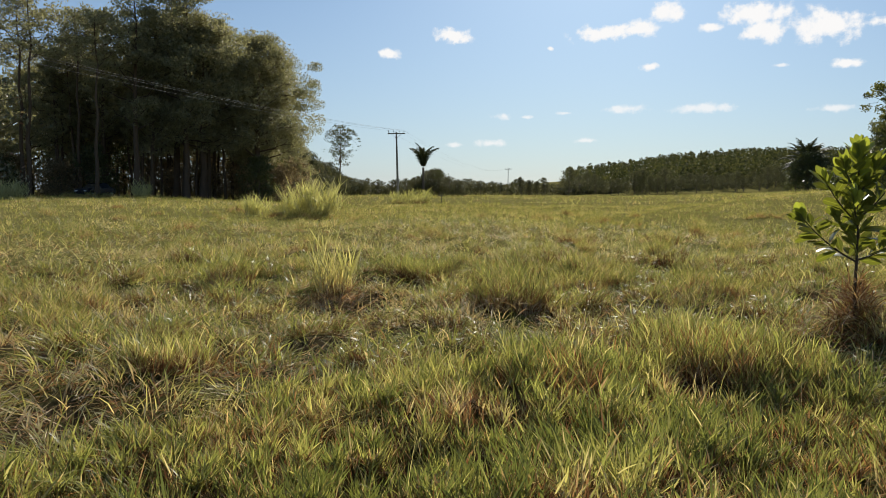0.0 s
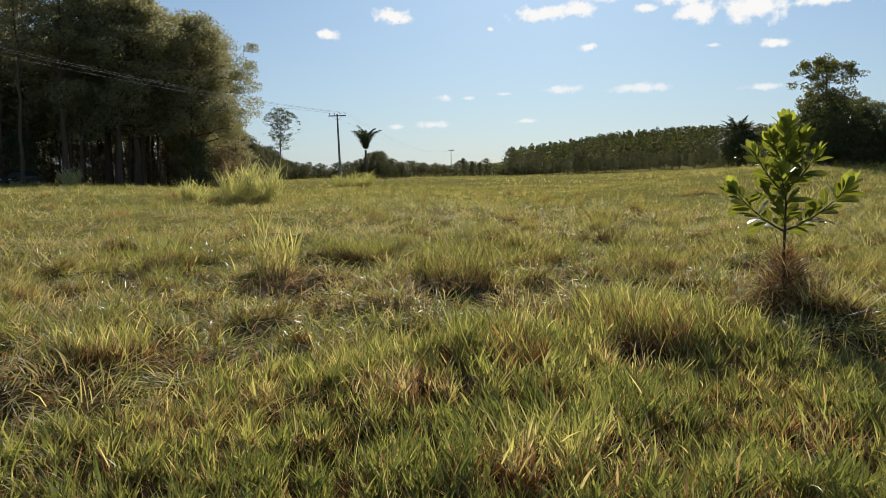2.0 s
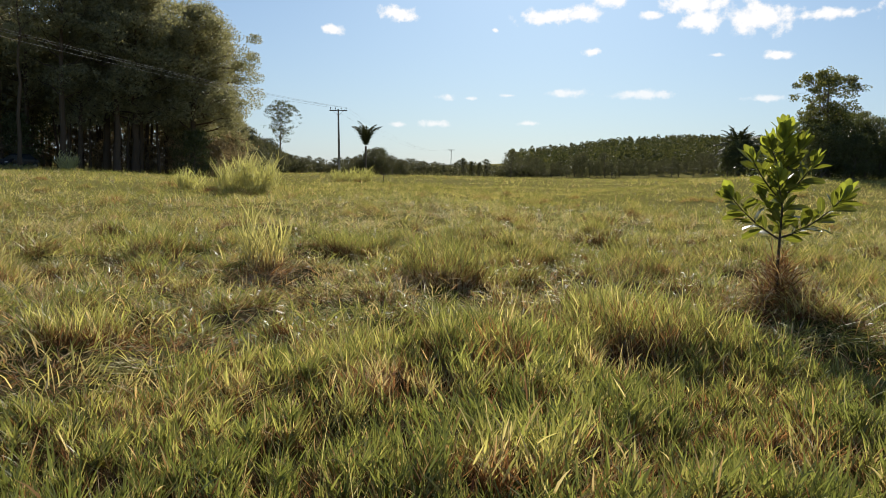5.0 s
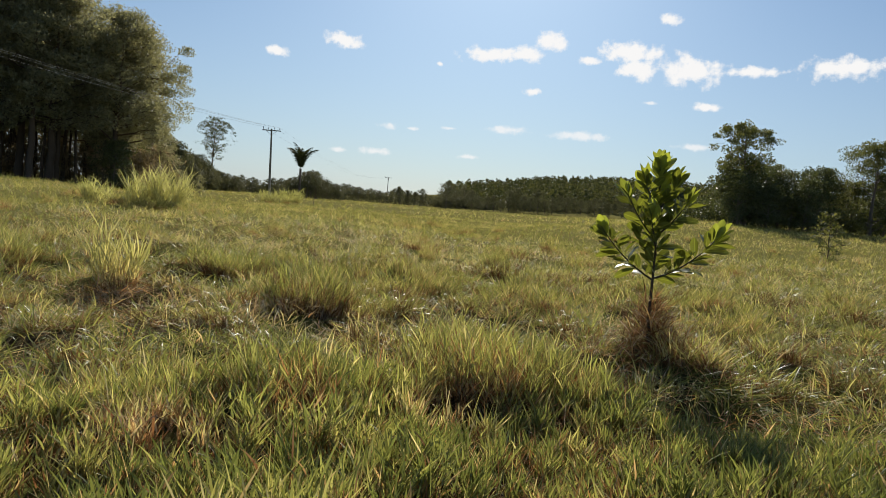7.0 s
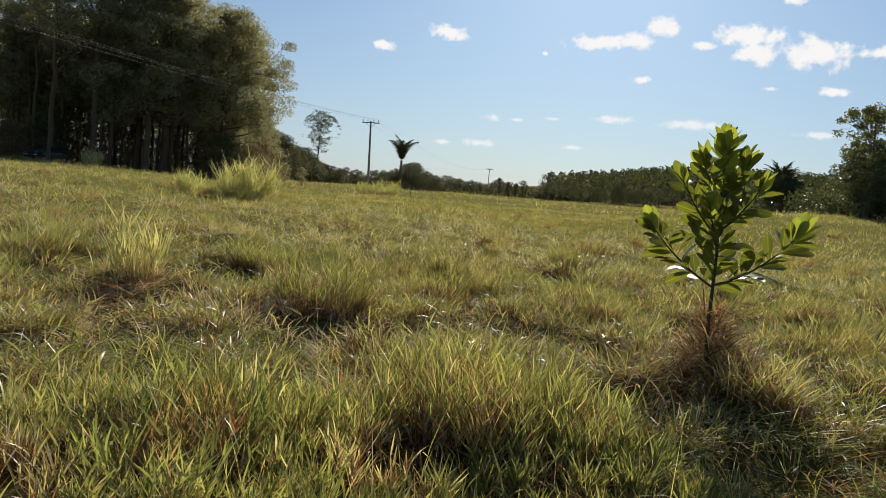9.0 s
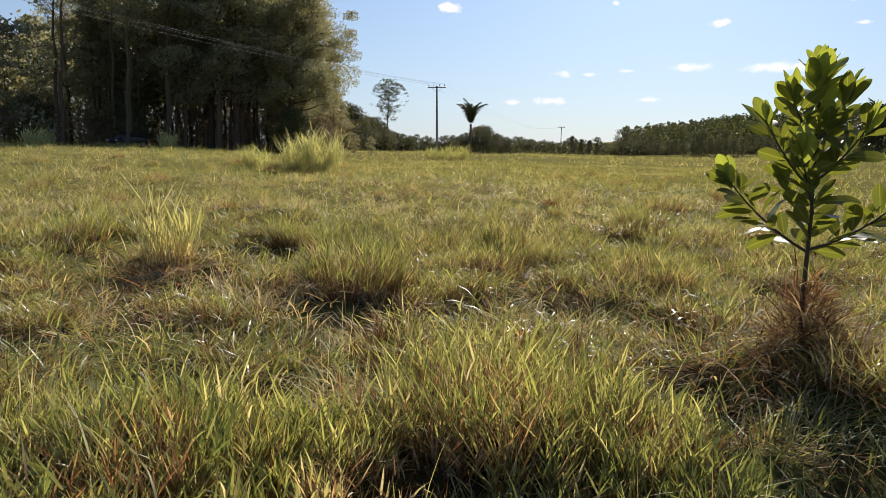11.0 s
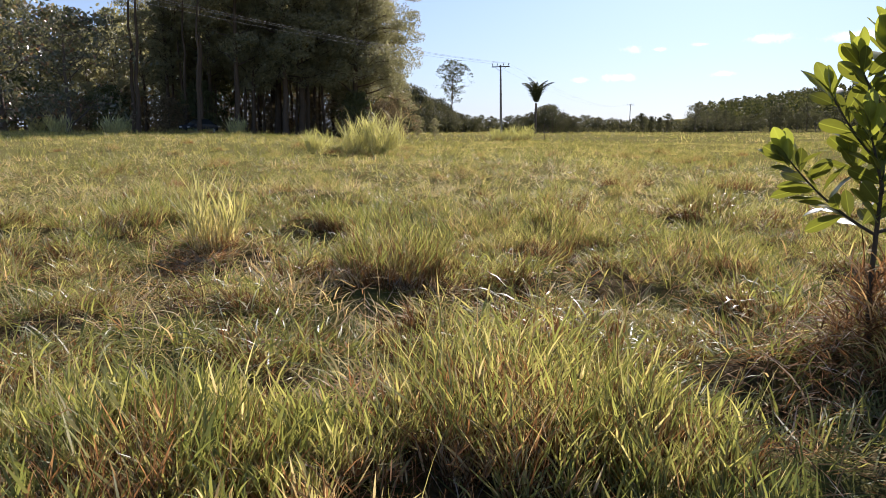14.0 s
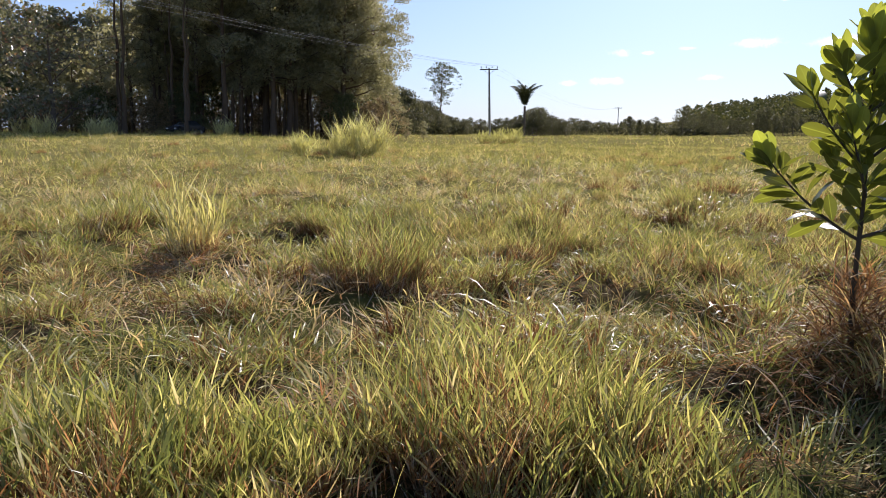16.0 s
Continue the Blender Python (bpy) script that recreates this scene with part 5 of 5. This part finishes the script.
STEM = [at_sap(-0.05, g0 - 0.1), at_sap(-0.04, 0.42), at_sap(-0.01, 0.76), at_sap(0.015, 1.05, 0.02), at_sap(0.03, 1.47, 0.03), at_sap(0.055, 1.77, 0.03), at_sap(0.065, 1.955, 0.03)]
v, f = tube(STEM, [0.020, 0.016, 0.014, 0.011, 0.009, 0.006, 0.004], 9)
part_mesh("stem", mesh_of("stem", v, f, m_twig, smooth=True), sap)


def whorl(tip, way, n, size, young, wide=0.75):
    """Leaves that stand round the end of a twig, the inner ones steeper."""
    for i in range(n):
        h = i * 2.4 + lr.uniform(-0.3, 0.3)
        out = wide * (0.25 + 0.75 * (i + 0.5) / n)
        w = way.normalized() + sap_way(math.cos(h) * out, 0.05, math.sin(h) * out)
        put_leaf(sap, np.array(tip) - np.array(way.normalized()) * 0.016 * i, w, lr.choice((0, 1, 3) if i < 2 else (0, 1, 2)), size * lr.uniform(0.85, 1.12), lr.uniform(-1.3, 1.3), young and i < n * 0.75)


def along(pts, t):
    k = min(t * (len(pts) - 1), len(pts) - 1.001)
    return pts[int(k)] + (pts[int(k) + 1] - pts[int(k)]) * (k - int(k))


# side branches: where they leave the stem, a bend, the tip; leaves in the end whorl; leaves on the way as (how far along, way)
BRANCHES = [
    ((-0.01, 0.76, 0.0), (-0.30, 0.92, 0.02), (-0.52, 1.24, 0.04), 8, [(0.30, (-0.5, -0.25, 0.1)), (0.42, (-0.9, 0.05, -0.2)), (0.55, (0.35, 0.9, -0.1)), (0.62, (-1.0, -0.1, 0.2)), (0.75, (0.75, 0.6, 0.1)), (0.85, (0.8, 0.75, -0.3)), (0.9, (-1, 0.35, 0))]),
    ((0.0, 0.78, 0.0), (0.36, 0.92, -0.03), (0.62, 1.26, -0.05), 6, [(0.12, (1.0, 0.02, -0.1)), (0.3, (0.2, 0.9, 0.1)), (0.42, (0.5, 0.7, -0.3)), (0.5, (1.0, 0.15, 0.3)), (0.62, (-0.1, 1.0, 0.1)), (0.75, (1.0, 0.2, -0.1)), (0.8, (-0.05, 1, -0.3)), (0.9, (0.9, 0.45, 0.2))]),
    ((0.02, 1.18, 0.0), (-0.14, 1.34, 0.05), (-0.27, 1.64, 0.06), 6, [(0.3, (-0.7, 0.4, 0)), (0.5, (-0.7, 0.2, -0.5)), (0.6, (0.1, 0.9, 0.4)), (0.8, (-0.8, 0.5, 0.2))]),
    ((0.03, 1.24, 0.0), (0.20, 1.38, -0.04), (0.34, 1.62, -0.05), 6, [(0.3, (0.7, 0.35, 0)), (0.5, (0.7, 0.1, -0.5)), (0.6, (-0.1, 0.9, 0.4)), (0.8, (0.9, 0.4, 0.2))]),
    ((0.02, 1.02, 0.0), (0.0, 1.2, -0.16), (-0.05, 1.42, -0.22), 6, [(0.4, (-0.5, 0.4, -0.6)), (0.7, (0.6, 0.3, -0.5))]),
    ((0.03, 1.3, 0.0), (0.08, 1.42, 0.16), (0.10, 1.62, 0.22), 6, [(0.4, (0.5, 0.4, 0.6)), (0.7, (-0.6, 0.3, 0.5))]),
    ((0.04, 1.5, 0.0), (-0.06, 1.62, -0.08), (-0.10, 1.78, -0.10), 5, [(0.5, (-0.5, 0.5, -0.4))]),
    ((0.05, 1.52, 0.0), (0.18, 1.64, 0.05), (0.22, 1.80, 0.06), 5, [(0.5, (0.6, 0.4, 0.4))]),
    ((0.0, 0.95, 0.0), (-0.10, 1.08, 0.14), (-0.18, 1.26, 0.2), 5, [(0.6, (-0.7, 0.3, 0.5))]),
]
for a, b, c, count, spots in BRANCHES:
    a, b, c = at_sap(*a), at_sap(*b), at_sap(*c)
    t3 = np.linspace(0, 1, 8)[:, None]
    pts = (1 - t3) ** 2 * a + 2 * t3 * (1 - t3) * b + t3**2 * c
    v, f = tube(pts, np.linspace(0.011, 0.004, 8), 7)
    part_mesh("branch", mesh_of("branch", v, f, m_twig, smooth=True), sap)
    way = Vector(pts[-1] - pts[-2]).normalized()
    whorl(pts[-1], way * 0.7 + Vector((0, 0, 0.45)), count + 1, 0.92, True, 0.6)
    for i in range(8):
        h = 2.4 * i + lr.uniform(-0.5, 0.5)
        put_leaf(sap, along(pts, 0.14 + 0.11 * i), sap_way(0.8 * math.cos(h), lr.uniform(0.4, 1.6), 0.8 * math.sin(h)), lr.choice((0, 1, 2)), lr.uniform(0.8, 1.05), lr.uniform(-1.3, 1.3))
    for t_, w in spots:
        put_leaf(sap, along(pts, t_), sap_way(w[0], w[1], w[2]), lr.choice((0, 1, 2)), lr.uniform(0.85, 1.08), lr.uniform(-1.2, 1.2))
for a, b, c, _, _ in BRANCHES[:2]:
    a, b, c = at_sap(*a), at_sap(*b), at_sap(*c)
    sg = 1 if b[0] > a[0] else -1
    for i in range(9):
        t_ = 0.12 + 0.095 * i
        o = (1 - t_) ** 2 * a + 2 * t_ * (1 - t_) * b + t_**2 * c
        put_leaf(sap, o, sap_way(sg * lr.uniform(0.5, 1.0), lr.uniform(-0.15, 0.45), lr.uniform(-0.8, 0.8)), lr.choice((0, 1, 2)), lr.uniform(0.8, 1.05), lr.uniform(-1.2, 1.2))
# leaves up the stem itself, and the crown whorl
for i in range(46):
    s_ = i / 45
    o = along(STEM[2:], 0.02 + 0.9 * s_)
    h = i * 2.4 + lr.uniform(-0.3, 0.3)
    put_leaf(sap, o, sap_way(math.cos(h), lr.uniform(-0.1, 0.9) + 1.0 * s_, math.sin(h)), lr.choice((0, 1, 2, 2)), lr.uniform(0.85, 1.1), lr.uniform(-1.3, 1.3), s_ > 0.62)
whorl(STEM[-1], Vector((0, 0, 1)), 12, 0.95, True, 0.7)

# two young trees by the right-hand wood
shrub = tree("young_tree", 2.6, 0.035, 0.12, 0.75, 20, 4, 520, 0.15, 0.24, m_broad, m_twig, "small leafy young tree standing in the grass", "young tree", "young trees in the field")
stand(shrub, 25.8, 30.0, 1.0, 20, False)
stand(shrub, 28.4, 28.4, 0.98, 140)
stake = thing("wooden_stake", (28.3, 27.9, float(height(28.3, 27.9))), "short wooden stake with a crosspiece beside a young tree", "stake", "stakes in the field")
part("upright", box(bmesh.new(), 0.07, 0.07, 0.95, (0, 0, 0.42), 0.008), m_arm, stake)
part("crosspiece", box(bmesh.new(), 0.55, 0.05, 0.07, (0.1, -0.062, 0.8), 0.006), m_arm, stake)
stand(stake, 0.0, 95.0, 1.2, 10)


# ---- the car under the trees ----
def car(x, y, facing):
    ob = thing("parked_car", (0, 0, 0), "dark parked car half hidden behind tall grass", "car")

    def shell(profile, widths, name, mat, label=""):
        """A body from a side outline, drawn in towards its top."""
        bm = bmesh.new()
        rows = []
        for sgn in (-1, 1):
            rows.append([bm.verts.new((px, sgn * w, pz)) for (px, pz), w in zip(profile, widths)])
        k = len(profile)
        for i in range(k):
            j = (i + 1) % k
            bm.faces.new((rows[0][i], rows[0][j], rows[1][j], rows[1][i]))
        bm.faces.new(rows[0][::-1])
        bm.faces.new(rows[1])
        bmesh.ops.recalc_face_normals(bm, faces=bm.faces)
        bmesh.ops.bevel(bm, geom=list(bm.edges), offset=0.045, segments=2, affect="EDGES", profile=0.6)
        return part(name, bm, mat, ob, label)

    shell([(-2.0, 0.32), (-2.05, 0.62), (-1.9, 0.92), (-0.95, 0.98), (1.75, 1.0), (1.98, 0.72), (1.95, 0.32)], [0.82, 0.85, 0.82, 0.84, 0.82, 0.84, 0.82], "body", m_paint)
    shell([(-1.05, 0.96), (-0.35, 1.46), (0.95, 1.48), (1.6, 0.98)], [0.78, 0.6, 0.6, 0.78], "cabin", m_glass, "tinted windows")
    bm = box(bmesh.new(), 1.4, 1.22, 0.05, (0.3, 0, 1.5), 0.02)
    part("roof", bm, m_paint, ob)
    for px in (-1.28, 1.28):
        for sgn in (-1, 1):
            turn = Matrix.Rotation(math.pi / 2, 4, "X")
            wheel = part("wheel", cyl(bmesh.new(), 0.31, 0.31, 0.2, (px, sgn * 0.78, 0.31), 24, turn), m_rubber, ob)
            part("rim", cyl(bmesh.new(), 0.2, 0.18, 0.03, (px, sgn * 0.885, 0.31), 16, turn), m_rim, wheel)
    for sgn in (-1, 1):
        part("headlight", box(bmesh.new(), 0.08, 0.32, 0.13, (-2.02, sgn * 0.6, 0.7), 0.02), m_lamp, ob, "clear headlight")
        part("mirror", box(bmesh.new(), 0.1, 0.16, 0.11, (-0.85, sgn * 0.93, 1.05), 0.02), m_paint, ob)
    ob.matrix_basis = pose(x, y, float(height(x, y)), 0, 0, facing)
    return ob


car(-36.9, 73.6, 72)
